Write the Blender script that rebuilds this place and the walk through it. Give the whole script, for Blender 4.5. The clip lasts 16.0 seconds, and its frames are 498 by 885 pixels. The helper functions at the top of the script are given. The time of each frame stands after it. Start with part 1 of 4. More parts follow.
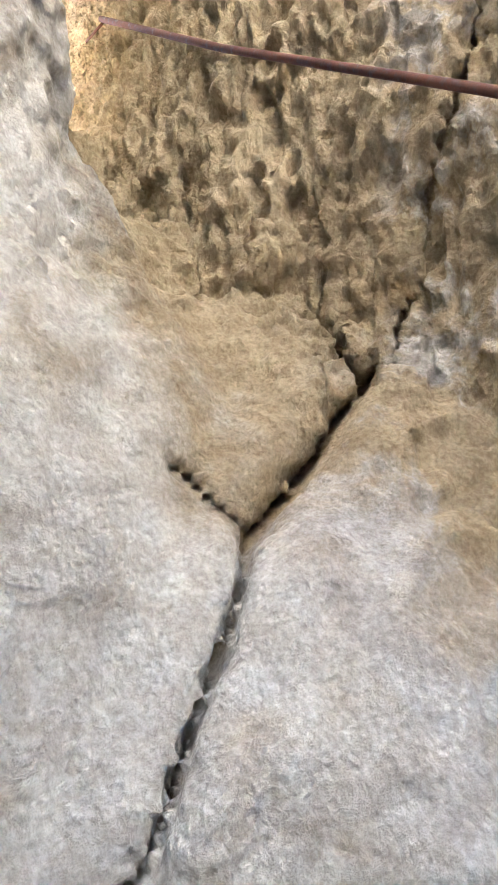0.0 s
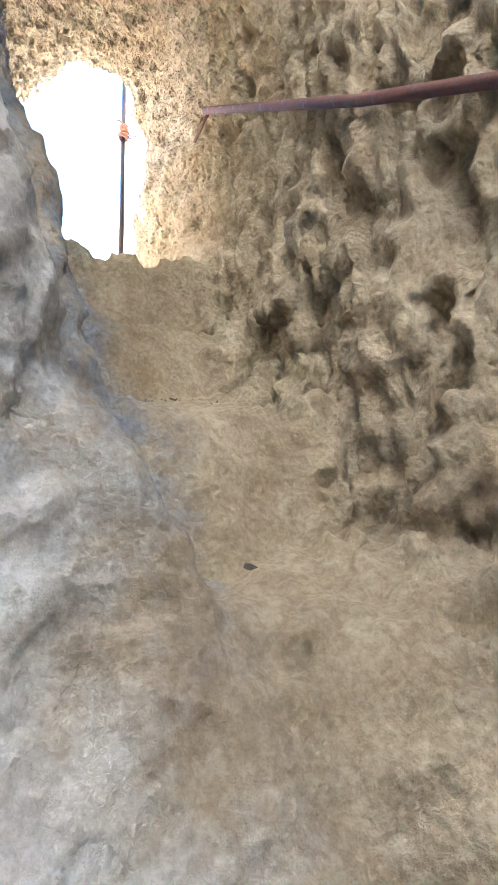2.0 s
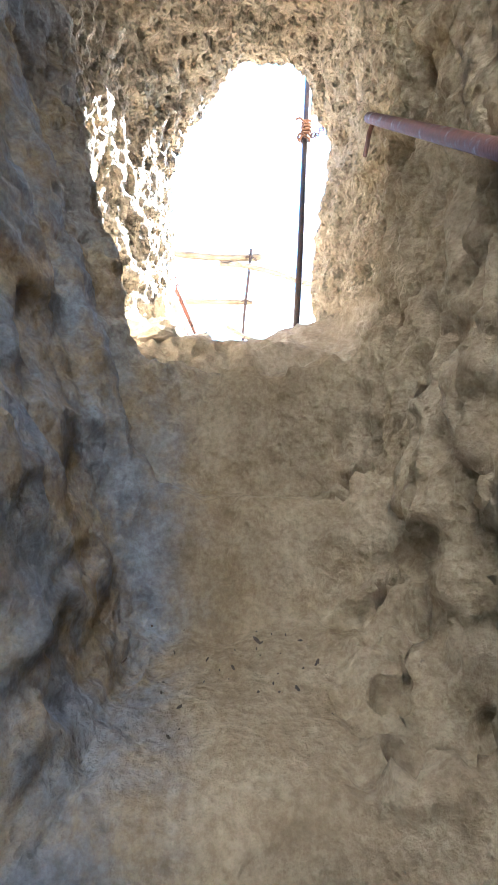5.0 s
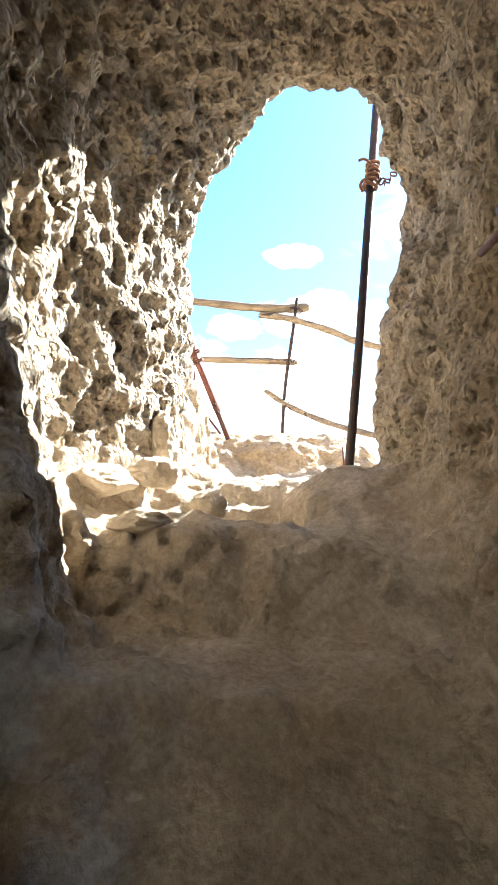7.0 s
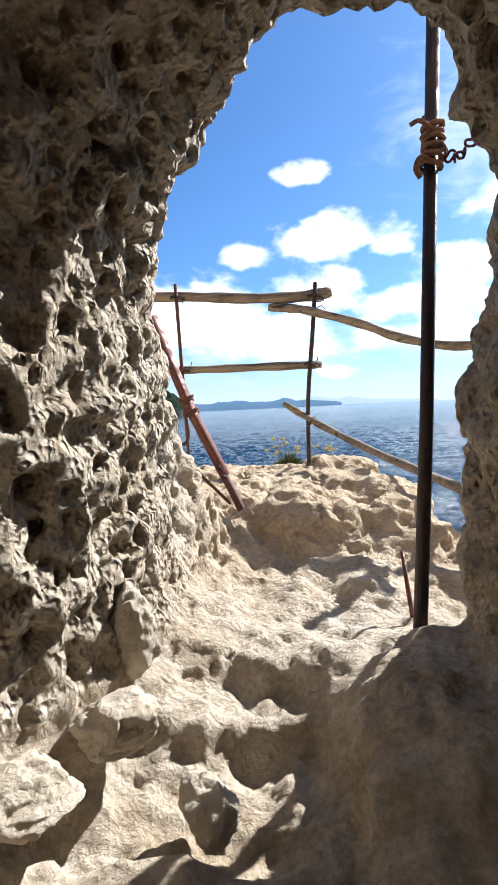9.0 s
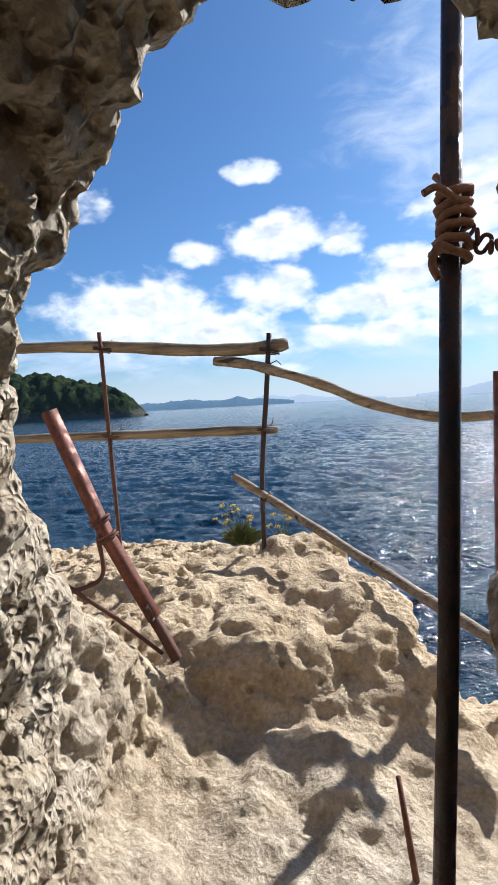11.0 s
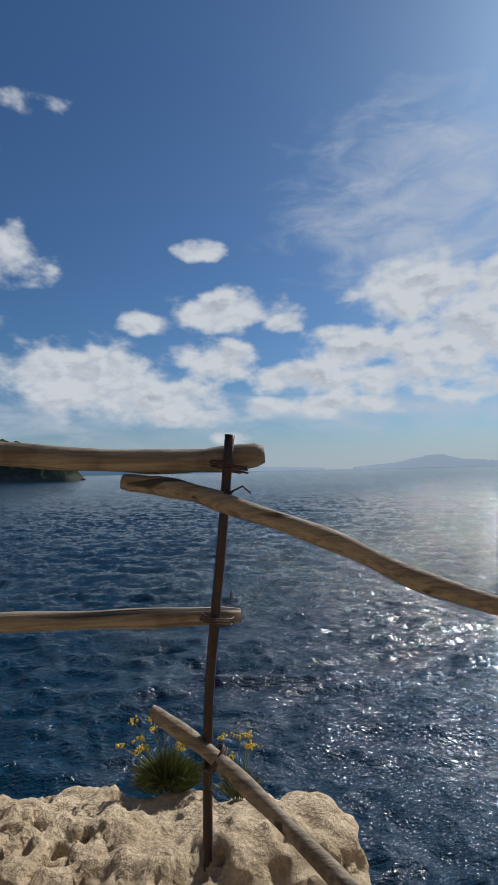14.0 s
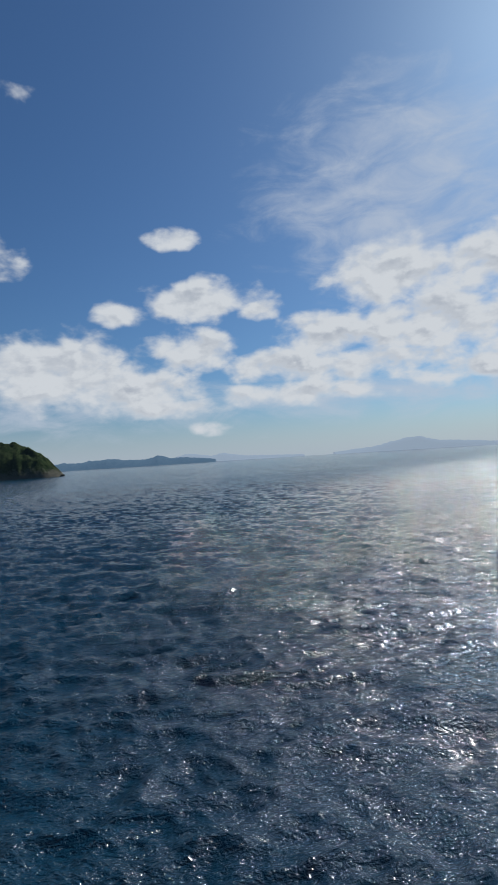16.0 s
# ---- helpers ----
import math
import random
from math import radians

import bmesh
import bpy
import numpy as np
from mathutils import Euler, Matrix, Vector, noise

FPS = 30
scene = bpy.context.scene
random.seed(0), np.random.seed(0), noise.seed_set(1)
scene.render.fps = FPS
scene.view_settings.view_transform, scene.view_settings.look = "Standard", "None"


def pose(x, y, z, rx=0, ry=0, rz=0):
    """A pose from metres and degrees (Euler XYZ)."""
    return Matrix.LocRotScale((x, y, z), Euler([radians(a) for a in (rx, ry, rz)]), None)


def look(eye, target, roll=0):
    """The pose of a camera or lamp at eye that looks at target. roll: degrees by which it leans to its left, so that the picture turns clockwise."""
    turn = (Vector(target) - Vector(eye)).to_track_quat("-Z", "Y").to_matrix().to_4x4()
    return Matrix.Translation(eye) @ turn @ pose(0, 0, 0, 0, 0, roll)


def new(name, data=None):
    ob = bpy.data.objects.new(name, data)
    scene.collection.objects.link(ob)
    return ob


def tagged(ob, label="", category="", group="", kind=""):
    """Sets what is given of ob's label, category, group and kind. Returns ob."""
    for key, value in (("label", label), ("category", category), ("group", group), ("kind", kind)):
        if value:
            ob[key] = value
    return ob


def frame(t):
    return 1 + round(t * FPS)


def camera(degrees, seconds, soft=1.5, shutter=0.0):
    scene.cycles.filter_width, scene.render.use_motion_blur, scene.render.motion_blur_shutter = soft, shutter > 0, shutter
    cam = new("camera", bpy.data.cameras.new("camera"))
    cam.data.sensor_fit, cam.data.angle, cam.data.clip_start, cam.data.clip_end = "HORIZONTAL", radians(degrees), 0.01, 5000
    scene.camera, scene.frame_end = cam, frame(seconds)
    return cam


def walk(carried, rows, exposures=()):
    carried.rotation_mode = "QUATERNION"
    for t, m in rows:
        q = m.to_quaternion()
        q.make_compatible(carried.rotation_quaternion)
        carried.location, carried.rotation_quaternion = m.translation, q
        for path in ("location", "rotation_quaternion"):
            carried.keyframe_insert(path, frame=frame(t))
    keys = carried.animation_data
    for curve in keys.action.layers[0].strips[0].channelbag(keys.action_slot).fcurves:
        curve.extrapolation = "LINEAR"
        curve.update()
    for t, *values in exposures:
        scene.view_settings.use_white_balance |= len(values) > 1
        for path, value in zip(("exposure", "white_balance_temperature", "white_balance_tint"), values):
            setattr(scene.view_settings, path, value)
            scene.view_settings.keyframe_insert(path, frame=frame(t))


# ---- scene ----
cam = camera(49.8, 16.0)
PATH = [
    (0, (0.219, 0.047, 1.408), (1.663, 1.426, 1.517), -0.3),
    (0.5, (0.497, 0.153, 1.476), (1.827, 1.644, 1.574), 0.5),
    (1, (0.705, 0.294, 1.814), (1.803, 1.962, 1.921), 0.2),
    (1.5, (0.798, 0.411, 1.862), (1.798, 2.132, 2.053), -0.9),
    (2, (0.949, 0.733, 2.233), (1.837, 2.501, 2.518), -3.0),
    (2.5, (1.259, 0.881, 2.48), (1.912, 2.763, 2.649), -0.4),
    (3, (1.414, 0.946, 2.73), (1.699, 2.925, 2.762), 1.1),
    (3.5, (1.447, 0.939, 2.785), (1.551, 2.935, 2.851), 0.3),
    (4, (1.435, 0.942, 2.798), (1.477, 2.937, 2.926), 0.0),
    (4.2, (1.452, 0.954, 2.823), (1.478, 2.949, 2.96), 0.0),
    (6.3, (1.511, 1.625, 3.536), (1.422, 3.622, 3.586), 2.1),
    (6.5, (1.512, 1.674, 3.609), (1.394, 3.669, 3.694), 2.6),
    (7, (1.53, 1.917, 3.715), (1.352, 3.905, 3.829), 2.2),
    (7.5, (1.526, 2.096, 3.955), (1.332, 4.086, 4.006), -0.1),
    (8, (1.521, 2.272, 4.01), (1.315, 4.26, 4.063), -1.1),
    (8.5, (1.517, 2.543, 4.176), (1.298, 4.531, 4.139), -2.1),
    (9, (1.494, 2.657, 4.341), (1.228, 4.635, 4.207), -2.6),
    (9.5, (1.503, 2.878, 4.491), (1.299, 4.86, 4.314), -2.5),
    (10, (1.489, 3.003, 4.643), (1.332, 4.986, 4.432), -2.6),
    (10.2, (1.497, 3.046, 4.679), (1.353, 5.03, 4.472), -2.5),
    (12.3, (1.479, 3.854, 4.767), (1.459, 5.853, 4.706), -3.6),
    (12.5, (1.451, 3.997, 4.818), (1.432, 5.996, 4.752), -2.9),
    (13, (1.409, 4.163, 4.886), (1.401, 6.163, 4.897), -1.8),
    (13.5, (1.434, 4.364, 4.926), (1.481, 6.363, 4.982), -1.6),
    (14, (1.45, 4.536, 4.972), (1.584, 6.529, 5.071), -1.3),
    (14.5, (1.371, 4.755, 5.033), (1.533, 6.746, 5.143), -2.3),
    (15, (1.33, 5.0, 5.187), (1.464, 6.992, 5.316), -2.7),
    (15.5, (1.28, 5.212, 5.376), (1.39, 7.207, 5.463), -3.1),
    (16, (1.231, 5.49, 5.53), (1.438, 7.478, 5.584), -3.5),
]
EXPOSURES = [(0.0, 5.5, 6000, 8), (1.2, 5.35, 5700, 8), (2.5, 5.15, 5150, 7), (4.2, 4.95, 5050, 7),
             (6.3, 3.8, 5700, 7), (7.0, 3.15, 5800, 8), (7.6, 2.4, 5700, 9), (8.2, 1.75, 5600, 11),
             (10.2, 1.15, 5600, 11), (12.3, 0.35, 5900, 10), (14.0, 0.0, 5900, 10), (16.0, 0.1, 5950, 10)]
walk(cam, [(t, look(eye, target, roll)) for t, eye, target, roll in PATH], EXPOSURES)

# ---- world, sun and sky ----
SUN_AZ, SUN_EL = radians(40.0), radians(36.5)      # azimuth from +y towards +x
to_sun = Vector((math.sin(SUN_AZ) * math.cos(SUN_EL), math.cos(SUN_AZ) * math.cos(SUN_EL), math.sin(SUN_EL)))
sun = new("sun", bpy.data.lights.new("sun", "SUN"))
sun.data.energy, sun.data.angle, sun.data.color = 5.0, radians(0.6), (1.0, 0.94, 0.84)
sun.matrix_world = look(to_sun * 50, (0, 0, 0))


class Nodes:
    """Small helper to write node trees tersely."""

    def __init__(self, tree):
        self.tree = tree
        tree.nodes.clear()

    def add(self, kind, **values):
        n = self.tree.nodes.new(kind)
        for k, v in values.items():
            setattr(n, k, v)
        return n

    def put(self, socket, value):
        if hasattr(value, "links"):
            self.tree.links.new(value, socket)
        else:
            socket.default_value = value

    def math(self, op, a, b=0.0, c=0.0, clamp=False):
        n = self.add("ShaderNodeMath", operation=op, use_clamp=clamp)
        for s, v in zip(n.inputs, (a, b, c)):
            self.put(s, v)
        return n.outputs[0]

    def noise(self, vector, scale, detail=4.0, rough=0.55, distort=0.0):
        n = self.add("ShaderNodeTexNoise")
        for k, v in (("Vector", vector), ("Scale", scale), ("Detail", detail), ("Roughness", rough), ("Distortion", distort)):
            self.put(n.inputs[k], v)
        return n.outputs["Fac"]

    def voronoi(self, vector, scale, feature="F1"):
        n = self.add("ShaderNodeTexVoronoi", feature=feature)
        self.put(n.inputs["Vector"], vector)
        self.put(n.inputs["Scale"], scale)
        return n.outputs["Distance"]

    def ramp(self, fac, lo, hi, a=0.0, b=1.0):
        n = self.add("ShaderNodeMapRange", interpolation_type="SMOOTHSTEP")
        for s, v in zip(n.inputs, (fac, lo, hi, a, b)):
            self.put(s, v)
        return n.outputs[0]

    def mix(self, fac, a, b, blend="MIX"):
        n = self.add("ShaderNodeMix", data_type="RGBA", blend_type=blend)
        for s, v in ((n.inputs[0], fac), (n.inputs[6], a), (n.inputs[7], b)):
            self.put(s, (*v, 1) if isinstance(v, tuple) and len(v) == 3 else v)
        return n.outputs[2]

    def scaled(self, vector, s):
        n = self.add("ShaderNodeMapping")
        self.put(n.inputs["Vector"], vector)
        n.inputs["Scale"].default_value = s
        return n.outputs[0]

    def bump(self, height, strength, distance, normal=None):
        n = self.add("ShaderNodeBump")
        self.put(n.inputs["Height"], height)
        n.inputs["Strength"].default_value, n.inputs["Distance"].default_value = strength, distance
        if normal is not None:
            self.put(n.inputs["Normal"], normal)
        return n.outputs[0]


world = bpy.data.worlds.new("sky")
scene.world = world
world.use_nodes = True
W = Nodes(world.node_tree)
sky = W.add("ShaderNodeTexSky", sky_type="NISHITA", sun_disc=False, sun_elevation=SUN_EL, sun_rotation=SUN_AZ, altitude=20.0)
sky.air_density, sky.dust_density, sky.ozone_density = 1.0, 0.6, 1.6
geo = W.add("ShaderNodeTexCoord").outputs["Generated"]
sep = W.add("ShaderNodeSeparateXYZ")
W.put(sep.inputs[0], geo)
azim = W.math("MULTIPLY", W.math("ARCTAN2", sep.outputs[0], sep.outputs[1]), 57.2958)
elev = W.math("MULTIPLY", W.math("ARCSINE", sep.outputs[2]), 57.2958)
flat = W.add("ShaderNodeCombineXYZ")
W.put(flat.inputs[0], W.math("MULTIPLY", azim, 0.1))
W.put(flat.inputs[1], W.math("MULTIPLY", elev, 0.16))
billow = W.noise(flat.outputs[0], 2.7, 4.0, 0.50, 0.1)
raised = W.add("ShaderNodeVectorMath", operation="ADD")
W.put(raised.inputs[0], flat.outputs[0])
raised.inputs[1].default_value = (0.05, 0.11, 0.0)
over = W.noise(raised.outputs[0], 2.7, 4.0, 0.50, 0.1)
wisp = W.noise(W.scaled(flat.outputs[0], (1.0, 1.5, 1.0)), 1.5, 6.0, 0.60, 0.5)
# cumulus heaps: azimuth, elevation, half width, half height, weight
HEAPS = [
    (2.0, 16.6, 7.2, 2.5, 1.0), (7.2, 15.4, 3.6, 1.4, .8), (-6.8, 15.4, 3.2, 1.6, .9), (-1.0, 22.6, 3.4, 1.3, .85),
    (0.5, 11.4, 5.2, 2.8, 1.0), (-13.0, 9.6, 9.5, 4.2, 1.05), (-6.0, 7.6, 9.0, 3.0, .9), (10.0, 9.4, 7.5, 2.2, .9),
    (15.0, 12.5, 5.5, 3.0, 1.0), (22.0, 17.6, 7.2, 3.6, 1.05), (26.0, 12.4, 10.0, 3.4, 1.05), (32.0, 17.0, 6.5, 4.0, 1.0),
    (-23.0, 20.5, 7.0, 3.6, .9), (-26.0, 15.5, 5.0, 3.0, .9), (-27.0, 29.0, 5.0, 9.0, .9), (-18.0, 33.5, 6.0, 1.4, .45),
    (2.5, 3.3, 3.6, 1.1, .7), (12.0, 6.6, 11.0, 1.7, .85), (29.0, 7.6, 9.0, 1.8, .85), (-3.0, 5.6, 8.0, 1.4, .8), (19.0, 9.0, 15.0, 2.4, .85), (40.0, 11.0, 14.0, 6.0, 1.0), (-40.0, 14.0, 14.0, 8.0, 1.0),
]
field = None
for a0, e0, wa, we, weight in HEAPS:
    da = W.math("DIVIDE", W.math("SUBTRACT", azim, a0), wa)
    de = W.math("DIVIDE", W.math("SUBTRACT", elev, e0), we)
    d = W.math("SUBTRACT", weight, W.math("ADD", W.math("MULTIPLY", da, da), W.math("MULTIPLY", de, de)))
    field = d if field is None else W.math("MAXIMUM", field, d)
field = W.math("MAXIMUM", field, -1.2)
lumps = W.math("ADD", W.math("MULTIPLY", field, 0.6), W.math("MULTIPLY", W.math("SUBTRACT", billow, 0.5), 1.7))
heap = W.ramp(lumps, -0.06, 0.50)
core = W.ramp(lumps, 0.12, 0.85)
# thin high veil on the sunny side and a hazy band over the horizon
dv = W.math("ADD", W.math("POWER", W.math("DIVIDE", W.math("SUBTRACT", azim, 23.0), 15.0), 2.0), W.math("POWER", W.math("DIVIDE", W.math("SUBTRACT", elev, 25.0), 9.0), 2.0))
veil = W.math("MULTIPLY", W.ramp(W.math("ADD", W.math("SUBTRACT", 0.55, W.math("MULTIPLY", dv, 0.5)), W.math("MULTIPLY", W.math("SUBTRACT", wisp, 0.5), 1.7)), -0.15, 0.95), 0.8)
band = W.math("MULTIPLY", W.ramp(W.math("ADD", W.math("MULTIPLY", W.math("SUBTRACT", 1.0, W.math("ABSOLUTE", W.math("DIVIDE", W.math("SUBTRACT", elev, 5.6), 3.6))), 0.6), W.math("MULTIPLY", W.math("SUBTRACT", wisp, 0.5), 1.6)), 0.05, 0.9), 0.8)
haze = W.ramp(elev, 6.0, -0.5)
skyc = W.mix(1.0, sky.outputs[0], (0.031, 0.044, 0.056), "MULTIPLY")
skyc = W.mix(W.math("MULTIPLY", haze, 0.8), skyc, (0.40, 0.44, 0.48))
skyc = W.mix(W.math("MAXIMUM", veil, band), skyc, (0.47, 0.50, 0.54))
grey = W.ramp(W.math("SUBTRACT", over, billow), -0.07, 0.13)
cloud = W.mix(W.math("MULTIPLY", core, grey), (0.60, 0.60, 0.585), (0.36, 0.38, 0.41))
skyc = W.mix(heap, skyc, cloud)
bg = W.add("ShaderNodeBackground")
W.put(bg.inputs["Color"], skyc)
bg.inputs["Strength"].default_value = 1.0
W.put(W.add("ShaderNodeOutputWorld").inputs[0], bg.outputs[0])

# ---- materials ----


def material(name):
    m = bpy.data.materials.new(name)
    m.use_nodes = True
    n = Nodes(m.node_tree)
    bsdf = n.add("ShaderNodeBsdfPrincipled")
    n.put(n.add("ShaderNodeOutputMaterial").inputs[0], bsdf.outputs[0])
    where = n.add("ShaderNodeTexCoord").outputs["Object"]
    return m, n, bsdf, where


def rock_material(name):
    """Weathered limestone: pale near the foot, tan in the cut, pitted and sandy towards the sea, with stains, grain and small pits."""
    m, n, bsdf, p = material(name)
    big = n.ramp(n.noise(p, 1.7, 5, 0.6), 0.35, 0.68)
    mid = n.noise(p, 9.0, 6, 0.68)
    fine = n.noise(p, 55.0, 6, 0.72)
    grit = n.noise(p, 190.0, 4, 0.7)
    pits = n.voronoi(n.add("ShaderNodeVectorMath", operation="ADD").outputs[0], 34.0)
    vec = pits.node.inputs["Vector"].links[0].from_node
    n.put(vec.inputs[0], p)
    warp = n.add("ShaderNodeTexNoise")
    n.put(warp.inputs["Vector"], p)
    warp.inputs["Scale"].default_value = 14.0
    sc = n.add("ShaderNodeVectorMath", operation="SCALE")
    n.put(sc.inputs[0], warp.outputs["Color"])
    sc.inputs["Scale"].default_value = 0.018
    n.put(vec.inputs[1], sc.outputs[0])
    axes = n.add("ShaderNodeSeparateXYZ")
    n.put(axes.inputs[0], p)
    x, y, z = axes.outputs
    ragged = n.math("MULTIPLY", n.math("SUBTRACT", n.noise(p, 4.0, 5, 0.65), 0.5), 0.9)
    # three kinds of stone
    pale = n.mix(big, (0.80, 0.79, 0.76), (0.68, 0.655, 0.60))
    tan = n.mix(big, (0.49, 0.40, 0.27), (0.38, 0.305, 0.20))
    sandy = n.mix(big, (0.64, 0.555, 0.43), (0.55, 0.455, 0.33))
    c = n.mix(n.ramp(n.math("ADD", n.math("ADD", n.math("SUBTRACT", x, 1.45), n.math("MULTIPLY", n.math("SUBTRACT", y, 1.45), 0.4)), ragged), -0.60, -0.08), pale, tan)
    c = n.mix(n.ramp(n.math("ADD", y, ragged), 2.7, 3.5), c, sandy)
    c = n.mix(n.ramp(n.math("ADD", y, ragged), 4.2, 5.2), c, n.mix(big, (0.70, 0.565, 0.385), (0.60, 0.47, 0.31)))
    # blue-grey tone on the stair's left wall, grey stain low on the foot rocks
    blue_grey = n.math("MULTIPLY", n.ramp(n.math("ADD", x, n.math("MULTIPLY", ragged, 0.4)), 1.42, 1.22), n.math("MULTIPLY", n.ramp(y, 1.45, 1.75), n.ramp(y, 3.1, 2.5)))
    c = n.mix(n.math("MULTIPLY", blue_grey, n.ramp(n.noise(p, 5.0, 6, 0.7), 0.30, 0.62)), c, (0.31, 0.345, 0.40))
    foot = n.math("MULTIPLY", n.ramp(y, 1.2, 0.9), n.ramp(n.noise(p, 2.4, 6, 0.7, 0.6), 0.48, 0.62))
    c = n.mix(n.math("MULTIPLY", foot, 0.6), c, (0.60, 0.60, 0.61))
    # ochre stains
    c = n.mix(n.math("MULTIPLY", n.ramp(n.noise(p, 3.3, 6, 0.7, 0.2), 0.52, 0.72), 0.45), c, (0.43, 0.325, 0.18))
    c = n.mix(n.ramp(mid, 0.28, 0.72), n.mix(1.0, c, (0.70, 0.67, 0.64), "MULTIPLY"), c)
    c = n.mix(n.ramp(fine, 0.28, 0.74), n.mix(1.0, c, (0.70, 0.67, 0.64), "MULTIPLY"), n.mix(1.0, c, (1.10, 1.10, 1.10), "MULTIPLY"))
    c = n.mix(n.math("MULTIPLY", n.ramp(n.noise(p, 26.0, 3, 0.8), 0.70, 0.78), 0.6), c, (0.10, 0.085, 0.065))
    n.put(bsdf.inputs["Base Color"], c)
    bsdf.inputs["Roughness"].default_value = 0.95
    bsdf.inputs["Specular IOR Level"].default_value = 0.15
    h = n.math("ADD", n.math("MULTIPLY", mid, 0.7), n.math("MULTIPLY", fine, 0.42))
    gnawed = n.math("MULTIPLY", n.math("MULTIPLY", n.ramp(y, 2.6, 3.1), n.ramp(y, 4.5, 4.2)), n.ramp(z, 3.70, 3.85))
    h = n.math("ADD", h, n.math("MULTIPLY", n.ramp(pits, 0.08, 0.5), n.math("MULTIPLY_ADD", gnawed, 0.75, 0.15)))
    vec2 = n.add("ShaderNodeVectorMath", operation="MULTIPLY")
    n.put(vec2.inputs[0], vec.outputs[0])
    vec2.inputs[1].default_value = (1.0, 1.0, 0.7)
    h = n.math("ADD", h, n.math("MULTIPLY", n.ramp(n.voronoi(vec2.outputs[0], 62.0), 0.1, 0.55), n.math("MULTIPLY_ADD", gnawed, 0.28, 0.06)))
    h = n.math("ADD", h, n.math("MULTIPLY", grit, 0.10))
    n.put(bsdf.inputs["Normal"], n.bump(h, 0.9, 0.034))
    return m


ROCK = rock_material("weathered_limestone")

# ---- rock: a field of rock and air, meshed ----
STEP_SIZE = 0.03


def hash3(i, j, k, seed):
    h = (i.astype(np.uint32) * np.uint32(374761393) + j.astype(np.uint32) * np.uint32(668265263) + k.astype(np.uint32) * np.uint32(2147483647) + np.uint32(seed * 1274126177 & 0xFFFFFFFF))
    h = (h ^ (h >> np.uint32(13))) * np.uint32(1103515245)
    h = (h ^ (h >> np.uint32(15))) * np.uint32(2246822519)
    return ((h ^ (h >> np.uint32(16))) & np.uint32(0xFFFFFF)).astype(np.float32) / np.float32(16777215.0)


def vnoise(x, y, z, seed=0):
    """Value noise, -1 to 1."""
    xi, yi, zi = np.floor(x), np.floor(y), np.floor(z)
    fx, fy, fz = x - xi, y - yi, z - zi
    fx, fy, fz = (f * f * (3 - 2 * f) for f in (fx, fy, fz))
    xi, yi, zi = (a.astype(np.int32) for a in (xi, yi, zi))
    out = 0
    for dx in (0, 1):
        for dy in (0, 1):
            for dz in (0, 1):
                w = (fx if dx else 1 - fx) * (fy if dy else 1 - fy) * (fz if dz else 1 - fz)
                out = out + w * hash3(xi + dx, yi + dy, zi + dz, seed)
    return out * 2 - 1


def fbm(x, y, z, scale, octaves=3, seed=0):
    out, amp = 0, 1.0
    for o in range(octaves):
        out = out + amp * vnoise(x * scale, y * scale, z * scale, seed + o)
        scale, amp = scale * 2.03, amp * 0.5
    return out


def cells(x, y, z, scale, seed=0):
    """Distance to the nearest of scattered points, in cells."""
    x, y, z = x * scale, y * scale, z * scale
    xi, yi, zi = (np.floor(a).astype(np.int32) for a in (x, y, z))
    best = np.full(x.shape, 9.0, np.float32)
    for dx in (-1, 0, 1):
        for dy in (-1, 0, 1):
            for dz in (-1, 0, 1):
                a, b, c = xi + dx, yi + dy, zi + dz
                d = (a + hash3(a, b, c, seed) - x) ** 2 + (b + hash3(a, b, c, seed + 7) - y) ** 2 + (c + hash3(a, b, c, seed + 13) - z) ** 2
                best = np.minimum(best, d)
    return np.sqrt(best)


def smooth_min(a, b, k):
    h = np.clip(0.5 + 0.5 * (b - a) / k, 0, 1)
    return b + (a - b) * h - k * h * (1 - h)


def smooth_max(a, b, k):
    return -smooth_min(-a, -b, k)


def bent(v, *knots):
    """A line through knots (v, value), flat past its ends."""
    return np.interp(v, [k[0] for k in knots], [k[1] for k in knots]).astype(np.float32)


def rise(v, at, width, height):
    """A worn step: height gained round v = at."""
    t = np.clip((v - at) / width + 0.5, 0, 1)
    return height * t * t * (3 - 2 * t)


def segment(x, y, z, a, b):
    a, b = Vector(a), Vector(b)
    ab = b - a
    t = np.clip(((x - a.x) * ab.x + (y - a.y) * ab.y + (z - a.z) * ab.z) / ab.length_squared, 0, 1)
    return np.sqrt((x - a.x - t * ab.x) ** 2 + (y - a.y - t * ab.y) ** 2 + (z - a.z - t * ab.z) ** 2)


def egg(x, y, z, c, r):
    q = np.sqrt(((x - c[0]) / r[0]) ** 2 + ((y - c[1]) / r[1]) ** 2 + ((z - c[2]) / r[2]) ** 2)
    return (q - 1) * min(r)


